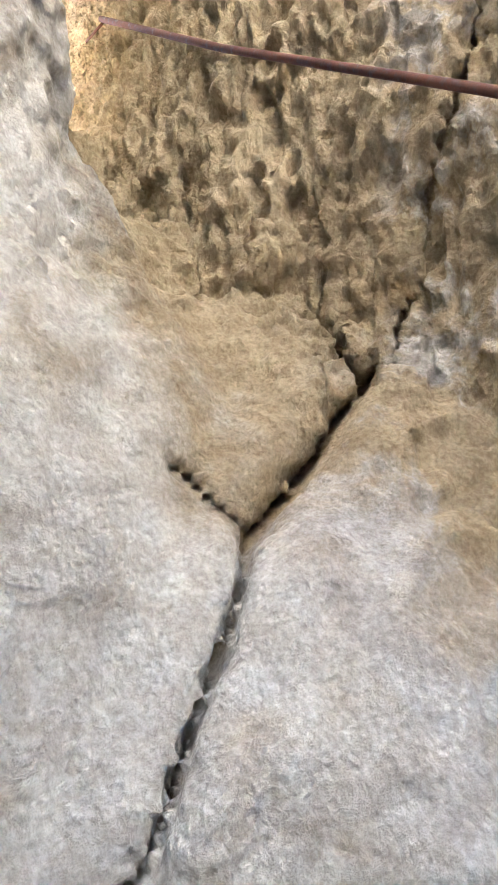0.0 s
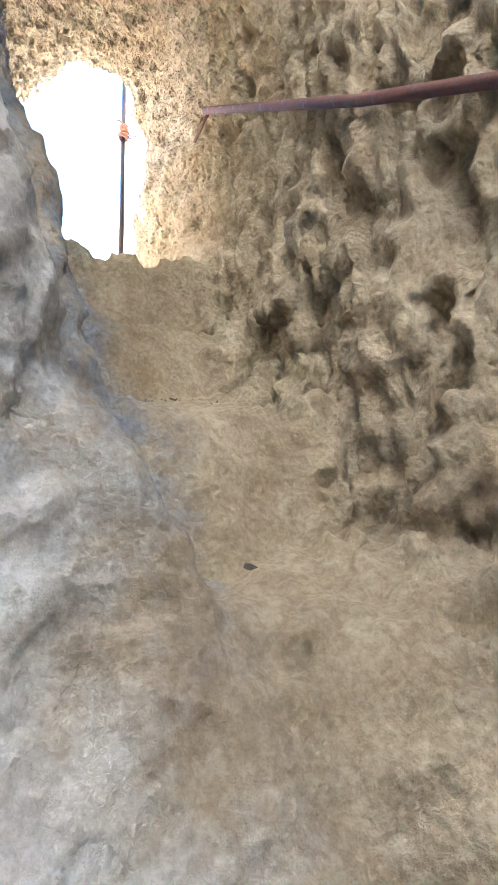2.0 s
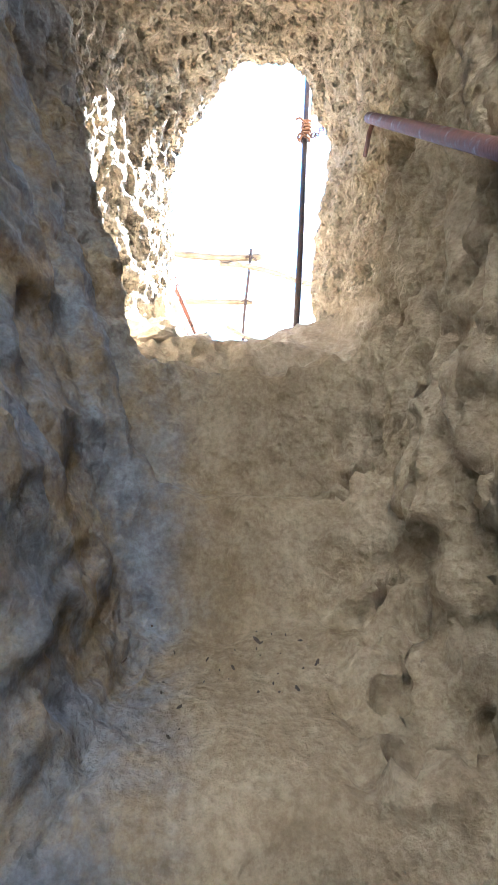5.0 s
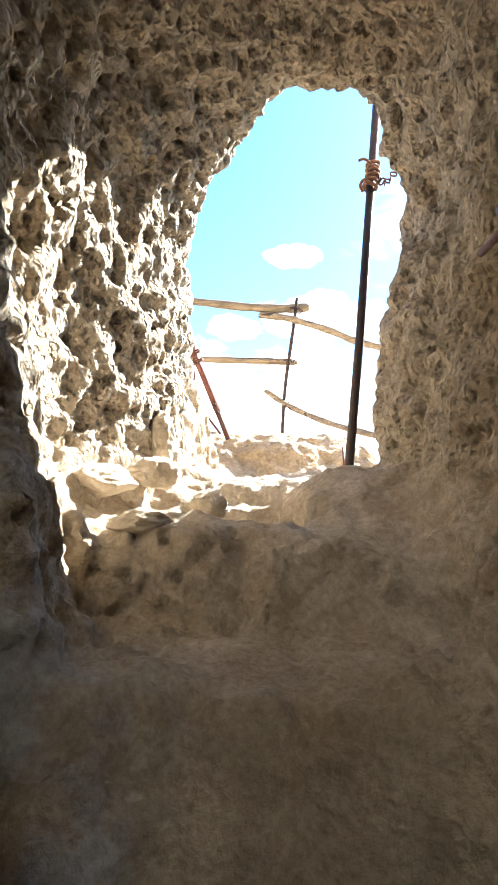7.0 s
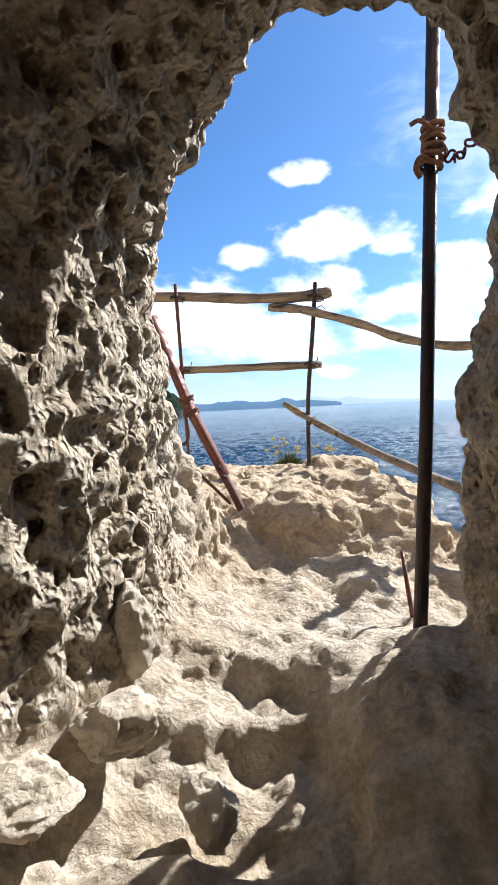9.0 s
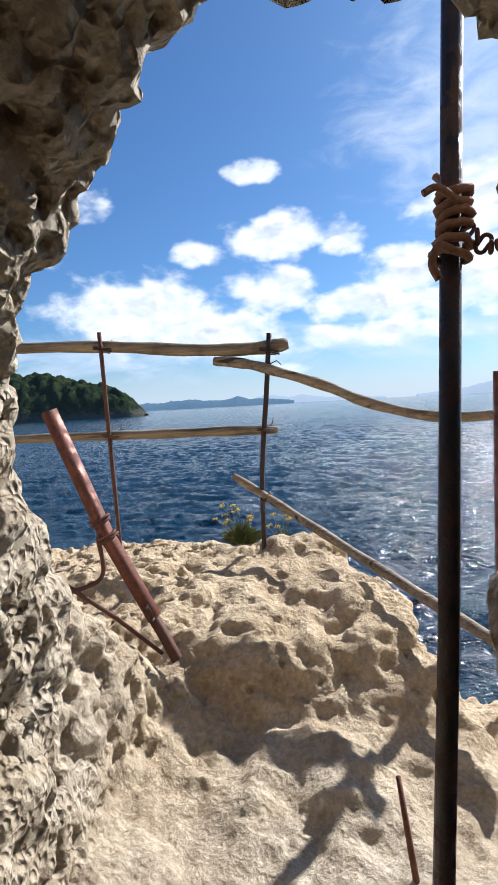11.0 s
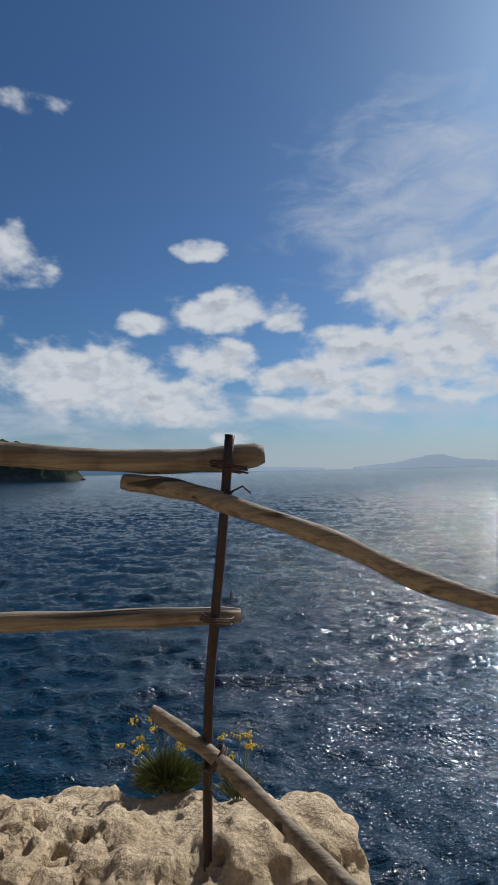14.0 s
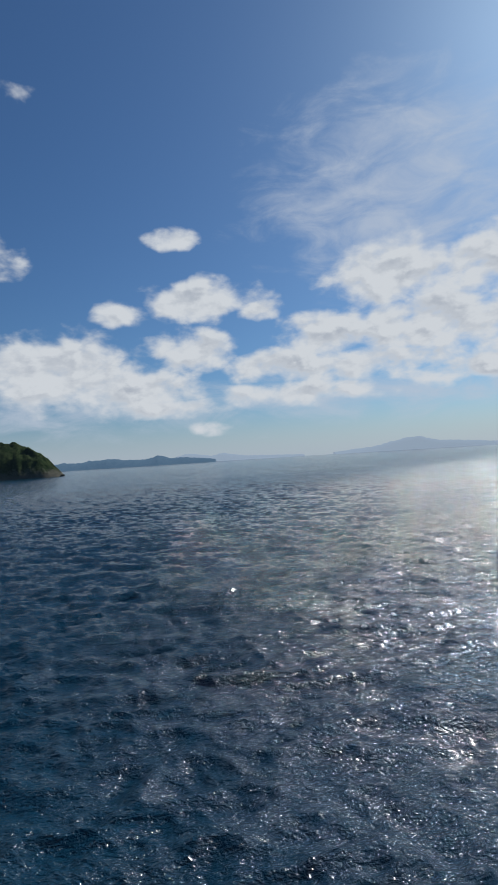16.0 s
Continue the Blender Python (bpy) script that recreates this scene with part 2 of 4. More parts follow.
def floor_height(x, y):
    """Ground, steep foot rock, worn steps, tunnel floor and the ledge over the sea."""
    slope = bent(y, (-2.0, -0.15), (0.2, 0.0), (0.55, 0.10), (1.0, 0.7), (1.2, 1.2), (1.35, 1.62), (1.58, 1.98), (1.80, 2.10))
    slope = slope + np.clip(1.35 - x, 0, 0.8) * 0.55 * np.clip((y - 0.85) / 0.3, 0, 1) * np.clip((1.7 - y) / 0.3, 0, 1)
    curl = 0.10 * np.clip(np.abs(x - 1.52) - 0.16, 0, 0.4)
    rag = 0.022 * vnoise(x * 8, x * 0 + 3, y * 3, 81) + 0.012 * vnoise(x * 21, x * 0 + 5, y * 6, 82)
    w = y + rag + curl
    s = slope + rise(y + rag, 1.93, 0.15, 0.40) + np.clip((y - 2.0) / 0.5, 0, 1) * 0.17
    s = s + rise(w, 2.52, 0.06, 0.28) + rise(w, 2.77, 0.05, 0.39) + rise(w + rag, 3.25, 0.05, 0.185)
    # long tool marks down the risers
    for x0, y0, size in ((1.36, 2.79, 0.028), (1.56, 2.79, 0.028), (1.44, 2.54, 0.022), (1.40, 3.25, 0.02)):
        s = s - 0.16 * np.exp(-((x - x0) / size) ** 2 - ((y - y0) / 0.05) ** 2)
    s = s + np.clip((y - 3.3) / 0.3, 0, 1) * 0.06
    return s


def ledge_height(x, y):
    side = np.clip((1.25 - x) / 0.6, 0, 1)
    base = bent(y, (3.4, 3.56), (3.5, 3.575), (3.98, 3.585), (4.05, 3.675), (4.5, 3.64), (4.85, 3.70), (5.1, 3.88), (5.5, 3.94), (6.0, 3.93), (6.2, 3.91), (6.6, 3.80), (7.0, 3.4))
    left = bent(y, (3.4, 3.57), (3.5, 3.60), (3.7, 3.70), (4.4, 3.78), (4.9, 3.93), (5.5, 3.95), (6.0, 3.93), (6.2, 3.91), (6.6, 3.82), (7.0, 3.4))
    shelf = 0.07 * np.clip((1.6 - x) / 0.08, 0, 1)
    ragged = 0.05 * vnoise(x * 5, y * 2, x * 0 + 1, 83) + 0.02 * vnoise(x * 14, y * 5, x * 0 + 2, 84)
    return base + (left - base) * side - shelf + rise(y + ragged - 0.15 * (x - 1.3), 3.84, 0.04, 1.0) * shelf


def rock_field(x, y, z):
    """Below 0 in rock, above in air, in about metres."""
    ground = (z - np.where(y < 3.5, floor_height(x, y), ledge_height(x, y))) * np.where((y > 0.6) & (y < 1.55), 0.5, 0.75)
    # walls of the cut, leaning apart with height
    up = z - np.where(y < 3.5, floor_height(x, y), 3.66)
    left_x = bent(y, (1.4, 1.30), (2.2, 1.24), (2.9, 1.10), (3.4, 0.99), (4.0, 1.00), (4.4, 0.99), (4.9, 1.07))
    left_x = left_x - np.clip(up / 1.2, 0, 1) * bent(y, (1.5, 0.40), (2.6, 0.32), (3.2, 0.14), (4.0, 0.0))
    left_x = left_x - 0.16 * np.exp(-((y - 3.32) / 0.32) ** 2 - ((z - 3.95) / 0.5) ** 2)
    right_x = bent(y, (0.2, 2.05), (1.0, 2.02), (1.5, 1.93), (2.0, 1.86), (2.6, 1.90), (3.2, 1.94), (3.9, 1.86), (4.3, 1.90))
    right_x = right_x + 0.08 * np.clip((z - 4.25) / 0.4, 0, 1) * np.clip((y - 3.3) / 0.5, 0, 1)
    right_x = right_x + np.clip((up - 0.1) / 0.9, 0, 1) * bent(y, (1.0, 0.02), (2.5, 0.10), (3.3, 0.05), (4.0, 0.0))
    left = x - left_x
    front = (bent(x, (-1.6, 0.75), (0.3, 1.20), (1.0, 1.54), (1.4, 1.62)) - y) * 0.9 - np.clip(z - 2.6, 0, 3) * 0.12
    left = smooth_max(left, front, 0.10)
    right = smooth_max(right_x - x, 0.30 - y, 0.12)
    top = (bent(y, (1.0, 5.9), (2.0, 5.7), (3.0, 5.40), (3.7, 5.17), (4.2, 5.12)) - 0.66 * np.clip(1.45 - x, 0, 1) - 0.70 * np.clip(x - 1.72, 0, 1) - z) * 0.85
    # unseen overhang, carried back to about y = 1.15 to shade the risers
    top = smooth_max(top, 1.15 + 0.1 * (z - 4) - y, 0.2)
    shell = smooth_min(smooth_min(left, top, 0.30), right, 0.32)
    # the cliff's outer face
    lean = bent(z, (3.6, 5.2), (3.95, 4.86), (4.48, 4.33), (5.15, 3.90), (6.2, 3.5))
    jamb = bent(z, (3.6, 4.32), (4.48, 4.22), (5.15, 3.92), (6.2, 3.5))
    cliff = (y - (lean + (jamb - lean) * np.clip((x - 1.2) / 0.25, 0, 1))) * 0.85
    shell = smooth_max(shell, cliff, 0.12)
    # the ledge ends in a drop to the sea
    edge = np.maximum(y - 6.55, (x - bent(y, (4.3, 2.35), (4.9, 2.15), (5.5, 2.02), (6.3, 1.80), (6.6, 1.6))) * 0.8) - np.clip(3.8 - z, 0, 4) * 0.12
    ground = np.where(y > 4.0, smooth_max(ground, edge, 0.16), ground)
    d = smooth_min(ground, shell, 0.10)
    # cracked blocks at the foot of the cut, and the rough end of the tunnel's floor
    k = int(np.searchsorted(y[0, :, 0], 2.3))
    d[:, :k] = smooth_min(d[:, :k], foot_field(x[:, :k], y[:, :k], z[:, :k]), 0.05)
    d = smooth_min(d, egg(x, y, z, (1.76, 3.88, 3.60), (0.22, 0.36, 0.14)), 0.10)
    d = smooth_min(d, egg(x, y, z, (1.40, 5.12, 3.72), (0.36, 0.22, 0.20)), 0.05)
    d = smooth_min(d, egg(x, y, z, (1.78, 5.35, 3.78), (0.22, 0.20, 0.16)), 0.05)
    d = smooth_min(d, egg(x, y, z, (1.60, 6.05, 3.90), (0.22, 0.18, 0.12)), 0.05)
    d = smooth_min(d, egg(x, y, z, (2.40, 5.50, 2.85), (0.45, 0.55, 0.45)), 0.10)
    return d


def line_gap(u, z, knots):
    """Distance to a line of knots in the plane of u and z."""
    d = np.full(u.shape, 9.0, np.float32)
    for (a, b), (c, e) in zip(knots, knots[1:]):
        t = np.clip(((u - a) * (c - a) + (z - b) * (e - b)) / ((c - a) ** 2 + (e - b) ** 2), 0, 1)
        d = np.minimum(d, np.sqrt((u - a - t * (c - a)) ** 2 + (z - b - t * (e - b)) ** 2))
    return d


# seams between the blocks: along u (across the cut's mouth) and z
SEAM_MAIN = ((-0.30, 0.30), (-0.09, 0.67), (-0.036, 0.76), (-0.012, 0.86), (0.07, 1.04), (0.096, 1.14), (0.105, 1.20))
SEAM_DIAG = ((0.105, 1.20), (0.20, 1.30), (0.345, 1.465), (0.40, 1.55), (0.51, 1.67), (0.55, 1.71))
SEAM_LEFT = ((-0.70, 1.53), (-0.31, 1.49), (-0.205, 1.435), (-0.10, 1.42), (-0.01, 1.335), (0.06, 1.275), (0.10, 1.22))
SEAM_SHELF = ((0.20, 1.285), (0.37, 1.295), (0.51, 1.262), (0.78, 1.31))


def foot_field(x, y, z):
    """The sloping foot: a pale block, a boulder and the wedge between them, parted by open seams."""
    wob = 0.014 * vnoise(x * 9, y * 9, z * 9, 92)
    u, v, depth = 0.69 * x - 0.72 * y + wob, z + wob, 0.72 * x + 0.69 * y
    face = bent(z, (-0.3, 0.75), (0.0, 0.85), (0.5, 1.08), (0.8, 1.27), (1.1, 1.49), (1.3, 1.68), (1.45, 1.80), (1.62, 1.95), (1.88, 2.12), (2.1, 2.40), (2.4, 3.2))
    main, diag, left = line_gap(u, v, SEAM_MAIN), line_gap(u, v, SEAM_DIAG), line_gap(u, v, SEAM_LEFT) + np.clip(-0.09 - u, 0, 1) * 1.3
    right_of = u > bent(v, *((b, a) for a, b in SEAM_MAIN))
    under_left = v < bent(u, *SEAM_LEFT)
    under_diag = v < bent(u, *SEAM_DIAG, (0.9, 1.9))
    under_shelf = v < bent(u, *SEAM_SHELF)

    def swell_of(gap, reach):
        t = np.clip(gap / reach, 0, 1)
        return np.sqrt(t * (2 - t))

    block = ~right_of & under_left
    stone_r = right_of & under_diag
    proud = np.where(block, 0.075 * swell_of(np.minimum(main, left), 0.16), 0)
    proud = np.where(stone_r, 0.045 * swell_of(np.minimum(main, diag), 0.12), proud)
    proud = np.where(stone_r & under_shelf, proud + 0.05 * swell_of(line_gap(u, v, SEAM_SHELF), 0.10), proud)
    # the wedge above the seam rolls inward to it
    proud = np.where(~block & ~stone_r, 0.075 * np.clip((-0.09 - u) / 0.14, 0, 1) - 0.13 * (1 - np.clip(diag / 0.13, 0, 1)) * np.clip((u - 0.03) / 0.1, 0, 1), proud)
    proud = proud + 0.04 * np.exp(-((u - 0.17) / 0.07) ** 2 - ((v - 1.50) / 0.10) ** 2) - 0.045 * np.exp(-((u - 0.06) / 0.04) ** 2 - ((v - 1.60) / 0.06) ** 2)
    # slanting ribs on the boulder, chips on the wedge
    ribs = vnoise(u * 15 - v * 6, v * 5 + u * 3, depth * 5, 94)
    proud = proud + np.where(stone_r, 0.030, 0.010) * ribs + np.where(block, 0.0, 0.014) * vnoise(u * 24, v * 17, depth * 17, 95)
    proud = proud - np.clip(u - 0.55, 0, 1) * 0.25
    return (face - proud - depth) * 0.75


def crack_field(x, y, z):
    """Air in the seams of the foot and in the fissures that climb the wall, above 0."""
    wob = 0.014 * vnoise(x * 9, y * 9, z * 9, 92)
    u, v, depth = 0.69 * x - 0.72 * y + wob, z + wob, 0.72 * x + 0.69 * y
    far = np.abs(depth - 2.12)
    air = np.full(x.shape, -9.0, np.float32)
    for knots, wide in ((((0.55, 1.71), (0.63, 1.80), (0.72, 1.98), (0.78, 2.15), (0.78, 2.37), (0.82, 2.58), (0.93, 2.9), (0.95, 3.4)), 0.020),
                        (((0.53, 1.71), (0.46, 1.88), (0.41, 2.02), (0.40, 2.25)), 0.045), (((0.40, 2.25), (0.37, 2.7), (0.36, 3.2)), 0.05),
                        (((0.33, 2.25), (0.30, 2.10), (0.34, 2.02)), 0.02)):
        air = np.maximum(air, np.minimum(wide - line_gap(u, v, knots), 0.028 - 0.10 * far))
    foot = -foot_field(x, y, z)
    for knots, wide, deep in ((SEAM_MAIN, 0.022, 0.2), (SEAM_DIAG, 0.024, 0.2), (SEAM_LEFT[3:], 0.016, 0.07)):
        air = np.maximum(air, np.minimum(wide - line_gap(u, v, knots), (deep - foot) * 0.3))
    return air


def roughened(x, y, z, d):
    """Adds the weathering to the field, near its surface."""
    inside = np.clip((y - 2.6 + 0.5 * np.clip(z - 3.3, 0, 1)) / 0.5, 0, 1)   # pitted end of the tunnel
    wall_r = np.clip((x - 1.66) / 0.12, 0, 1) * np.clip((3.0 - y) / 0.5, 0, 1) * np.clip((y - 1.0) / 0.3, 0, 1)
    treads = np.clip((0.14 - np.abs(x - 1.5)) / 0.1 + 1.2, 0, 1) * np.clip((y - 1.75) / 0.1, 0, 1) * np.clip((3.36 - y) / 0.12, 0, 1) * np.clip((3.62 - z) / 0.1, 0, 1) * (1 - np.clip((x - 1.66) / 0.1, 0, 1))
    outside = np.clip((y - 4.2) / 0.3, 0, 1) * np.clip((x - 1.1) / 0.1, 0, 1)
    calm = 1 - 0.62 * treads
    gnaw_zone = inside * (1 - outside)
    big = fbm(x, y, z, 1.9, 2, 3)
    mid = fbm(x, y, z, 6.0, 2, 11)
    pale = np.clip((1.75 - y) / 0.3, 0, 1) * np.clip((1.62 - x) / 0.15, 0, 1)
    d = d + 0.045 * big * calm * (1 - 0.3 * outside) * (1 - 0.6 * gnaw_zone) + 0.032 * mid * calm * (1 - 0.35 * pale) * (1 - 0.35 * outside) * (1 - 0.4 * gnaw_zone)
    warp = 0.06 * vnoise(x * 8, y * 8, z * 8, 40)
    pit = cells(x + warp, y + warp, z * 0.75, 11.5, 21)
    hollow = cells(x, y - warp, z * 0.7 + warp, 3.4, 33)
    gnaw = inside * (1 - 0.75 * outside) * (1 - treads) * (0.25 + 0.75 * np.clip((5.1 - z) / 0.25, 0, 1))
    lower = np.clip((z - 3.75) / 0.2, 0, 1) * 0.95 + 0.05
    d = d + gnaw * lower * (0.16 * np.clip(0.42 - pit, 0, 1) + 0.17 * np.clip(0.33 - hollow, 0, 1) - 0.018)
    d = d + gnaw * lower * 0.03 * (0.30 - np.abs(vnoise(x * 6.5, y * 6.5, z * 4.6, 44)))
    flute = fbm(x * 0.8, y * 1.4, z * 0.28, 6.5, 2, 55)
    knob = cells(x, y * 1.2 + warp, z * 0.55, 7.0, 63)
    deep = np.clip(np.abs(vnoise(x * 2, y * 4.2, z * 0.8, 61)) * -9 + 0.7, 0, 1)
    d = d + wall_r * (0.055 * flute + 0.055 * deep + 0.032 * (knob - 0.5))
    lump = cells(x + warp, y, z * 1.3, 4.2, 71)
    rubbly = np.clip(fbm(x, y, z, 2.6, 2, 75) * 2.2, 0, 1)
    d = d + outside * (0.034 * rubbly * (lump - 0.48) + 0.030 * rubbly * (0.4 - np.abs(vnoise(x * 7, y * 7, z * 7, 77))) + 0.018 * fbm(x, y, z, 4.0, 2, 79))
    k = (y < 1.95) & (y > 0.2) & (z < 3.6)
    d[k] = np.maximum(d[k], crack_field(x[k], y[k], z[k]))
    return d


def surface_net(v, origin, h):
    """A quad mesh of the zero level of v."""
    inside = v < 0
    c = np.zeros(tuple(n - 1 for n in v.shape), np.uint8)
    corner = [(a, b, e) for a in (0, 1) for b in (0, 1) for e in (0, 1)]
    for a, b, e in corner:
        c += inside[a:v.shape[0] - 1 + a, b:v.shape[1] - 1 + b, e:v.shape[2] - 1 + e]
    active = (c > 0) & (c < 8)
    ids = np.full(c.shape, -1, np.int32)
    ids[active] = np.arange(active.sum())
    I = np.stack(np.nonzero(active), 1)
    acc, n = np.zeros(I.shape, np.float32), np.zeros((len(I), 1), np.float32)
    for p in corner:
        for axis in range(3):
            if p[axis]:
                continue
            q = list(p)
            q[axis] = 1
            va, vb = v[tuple((I + p).T)], v[tuple((I + q).T)]
            cross = ((va < 0) != (vb < 0))[:, None]
            t = (va / np.where(va == vb, 1, va - vb))[:, None]
            acc += cross * (np.array(p) + t * (np.array(q) - np.array(p)))
            n += cross
    verts = np.array(origin) + h * (I + acc / n)
    quads = []
    for axis in range(3):
        u, w = (axis + 1) % 3, (axis + 2) % 3
        lo = tuple(slice(0, -1) if k == axis else slice(None) for k in range(3))
        hi = tuple(slice(1, None) if k == axis else slice(None) for k in range(3))
        P = np.stack(np.nonzero(inside[lo] != inside[hi]), 1)
        P = P[(P[:, u] > 0) & (P[:, w] > 0) & (P[:, u] < c.shape[u]) & (P[:, w] < c.shape[w])]
        du, dw = np.eye(3, dtype=int)[u], np.eye(3, dtype=int)[w]
        Q = np.stack([ids[tuple((P - a * du - b * dw).T)] for a, b in ((1, 1), (0, 1), (0, 0), (1, 0))], 1)
        rocky = inside[tuple(P.T)]
        quads.append(np.where(rocky[:, None], Q, Q[:, ::-1]))
    return verts, np.concatenate(quads)


def mesh_of(name, verts, quads):
    used, quads = np.unique(quads, return_inverse=True)
    quads = quads.reshape(-1, 4)
    me = bpy.data.meshes.new(name)
    me.vertices.add(len(used))
    me.vertices.foreach_set("co", verts[used].astype(np.float32).ravel())
    me.loops.add(quads.size)
    me.loops.foreach_set("vertex_index", quads.ravel().astype(np.int32))
    me.polygons.add(len(quads))
    me.polygons.foreach_set("loop_start", np.arange(0, quads.size, 4, dtype=np.int32))
    me.polygons.foreach_set("use_smooth", np.ones(len(quads), bool))
    me.update(calc_edges=True)
    return me


LOW, HIGH = (-1.5, -1.0, -0.5), (3.1, 7.3, 6.3)
size = [int((b - a) / STEP_SIZE) for a, b in zip(LOW, HIGH)]
gx, gy, gz = (np.float32(a) + STEP_SIZE * np.arange(n, dtype=np.float32) for a, n in zip(LOW, size))
value = np.empty(size, np.float32)
for i in range(0, size[0], 8):
    X, Y, Z = np.meshgrid(gx[i:i + 8], gy, gz, indexing="ij")
    value[i:i + 8] = rock_field(X, Y, Z)
for a in range(0, size[0], 16):
    part_v = value[a:a + 16]
    near = np.nonzero(np.abs(part_v) < 0.24)
    X, Y, Z = gx[near[0] + a], gy[near[1]], gz[near[2]]
    part_v[near] = roughened(X, Y, Z, part_v[near])
for axis in range(3):
    for end in (0, -1):
        s = [slice(None)] * 3
        s[axis] = end
        value[tuple(s)] = 0.02
del X, Y, Z
verts, quads = surface_net(value, LOW, STEP_SIZE)
del value


def quad_normals(v, q):
    return np.cross(v[q[:, 2]] - v[q[:, 0]], v[q[:, 3]] - v[q[:, 1]])


def finer(v, q):
    """Every quad in four."""
    e = np.sort(np.stack([q, np.roll(q, -1, 1)], 2).reshape(-1, 2), 1)
    key, inv = np.unique(e[:, 0].astype(np.int64) * len(v) + e[:, 1], return_inverse=True)
    a, b = key // len(v), key % len(v)
    mids = len(v) + inv.reshape(-1, 4)
    cen = len(v) + len(key) + np.arange(len(q))
    out = np.concatenate([v, (v[a] + v[b]) / 2, v[q].mean(1)])
    return out, np.concatenate([np.stack([q[:, k], mids[:, k], cen, mids[:, k - 1]], 1) for k in range(4)])


def weather(v, q):
    """Small ridges, chips and pits along the normals."""
    nn = np.zeros(v.shape)
    fn = quad_normals(v, q)
    for k in range(4):
        for c in range(3):
            nn[:, c] += np.bincount(q[:, k], fn[:, c], len(v))
    nn /= np.linalg.norm(nn, axis=1, keepdims=True) + 1e-9
    x, y, z = (v[:, k].astype(np.float32) for k in range(3))
    inside = np.clip((y - 2.6 + 0.5 * np.clip(z - 3.3, 0, 1)) / 0.5, 0, 1)
    tread = (np.abs(x - 1.5) < 0.22) & (y > 1.8) & (y < 3.3) & (z < 3.52)
    pale = np.clip((1.7 - y) / 0.3, 0, 1) * np.clip((1.62 - x) / 0.15, 0, 1)
    ridge = 0.5 - np.abs(vnoise(x * 13, y * 13, z * 10, 101)) + 0.5 * (0.5 - np.abs(vnoise(x * 27, y * 27, z * 22, 102)))
    chips = fbm(x, y, z, 20, 3, 105)
    wall_r = np.clip((x - 1.62) / 0.12, 0, 1) * np.clip((3.2 - y) / 0.4, 0, 1)
    reed = vnoise(x * 12, y * 19, z * 5.5, 111)
    pit = cells(x, y, z * 0.8, 19, 107) + np.clip((y - 4.3) / 0.3, 0, 1) * np.clip((x - 1.1) / 0.1, 0, 1) * np.clip(0.35 - 0.9 * vnoise(x * 4, y * 4, z * 4, 119), 0, 0.35)
    floor = np.clip((3.78 - z) / 0.08, 0, 1) * np.clip((y - 3.3) / 0.1, 0, 1) * np.clip((5.0 - y) / 0.2, 0, 1)
    foot = np.clip((1.75 - y) / 0.2, 0, 1) * np.clip((1.8 - z) / 0.2, 0, 1)
    amp = (1 - 0.45 * tread) * (1 - 0.25 * foot) * (1 - 0.35 * pale) * (1 - 0.2 * floor)
    scale_marks = 0.32 - np.abs(vnoise(x * 9.5, y * 9.5, z * 6.5, 115))
    d = amp * (0.026 * ridge + 0.011 * chips) + 0.075 * wall_r * (1 - 0.6 * foot) * (0.3 - np.abs(reed)) + 0.038 * wall_r * (1 - 0.6 * foot) * (0.3 - np.abs(vnoise(x * 25, y * 38, z * 12, 117))) + 0.028 * inside * amp * (1 - np.clip((y - 4.2) / 0.3, 0, 1)) * scale_marks - (0.25 + 0.75 * inside) * amp * 0.13 * np.clip(0.42 - pit, 0, 1) * (1 - 0.7 * floor)
    return v + nn * d[:, None]


cq = verts[quads].mean(1)
skin = ((cq > np.array(LOW) + 0.08) & (cq < np.array(HIGH) - 0.08)).all(1) & (cq[:, 2] > -0.3)
seen = skin & ~((cq[:, 1] > 4.6) & (cq[:, 2] < 3.2))
core_q = quads[~seen]
core_v = verts
verts, quads = finer(verts, quads[seen])
verts = weather(verts, quads)
p0, p1, p2, p3 = (verts[quads[:, k]] for k in range(4))
normal = np.cross(p2 - p0, p3 - p1)
normal /= np.linalg.norm(normal, axis=1, keepdims=True) + 1e-9
mid_p = (p0 + p2) / 2
fl = floor_height(mid_p[:, 0], mid_p[:, 1])
low = mid_p[:, 2] - fl
cx = mid_p[:, 0]
is_out = (mid_p[:, 1] > 4.15) & (mid_p[:, 2] < 4.15) & ((cx > 1.16) | (mid_p[:, 1] > 4.95))
is_ceiling = ~is_out & (normal[:, 2] < -0.55) & (mid_p[:, 2] > 4.4)
is_step = ~is_out & ~is_ceiling & (mid_p[:, 1] > 1.75) & (mid_p[:, 1] < 3.30) & (np.abs(low) < 0.25) & (cx > 1.22) & (cx < 1.80)
is_foot = ~is_out & ~is_step & (mid_p[:, 1] < 1.75) & (cx < 1.62) & (low < 0.35)
is_floor = ~is_out & ~is_step & ~is_ceiling & (mid_p[:, 1] >= 3.25) & (mid_p[:, 2] < 3.80)
rest = ~(is_out | is_ceiling | is_step | is_foot | is_floor)
is_front = rest & (cx < 1.45) & (mid_p[:, 1] < 1.75)
is_left = rest & (cx < 1.5) & ~is_front
is_right = rest & (cx >= 1.5)
deep_right = is_right & (mid_p[:, 1] > 2.9)
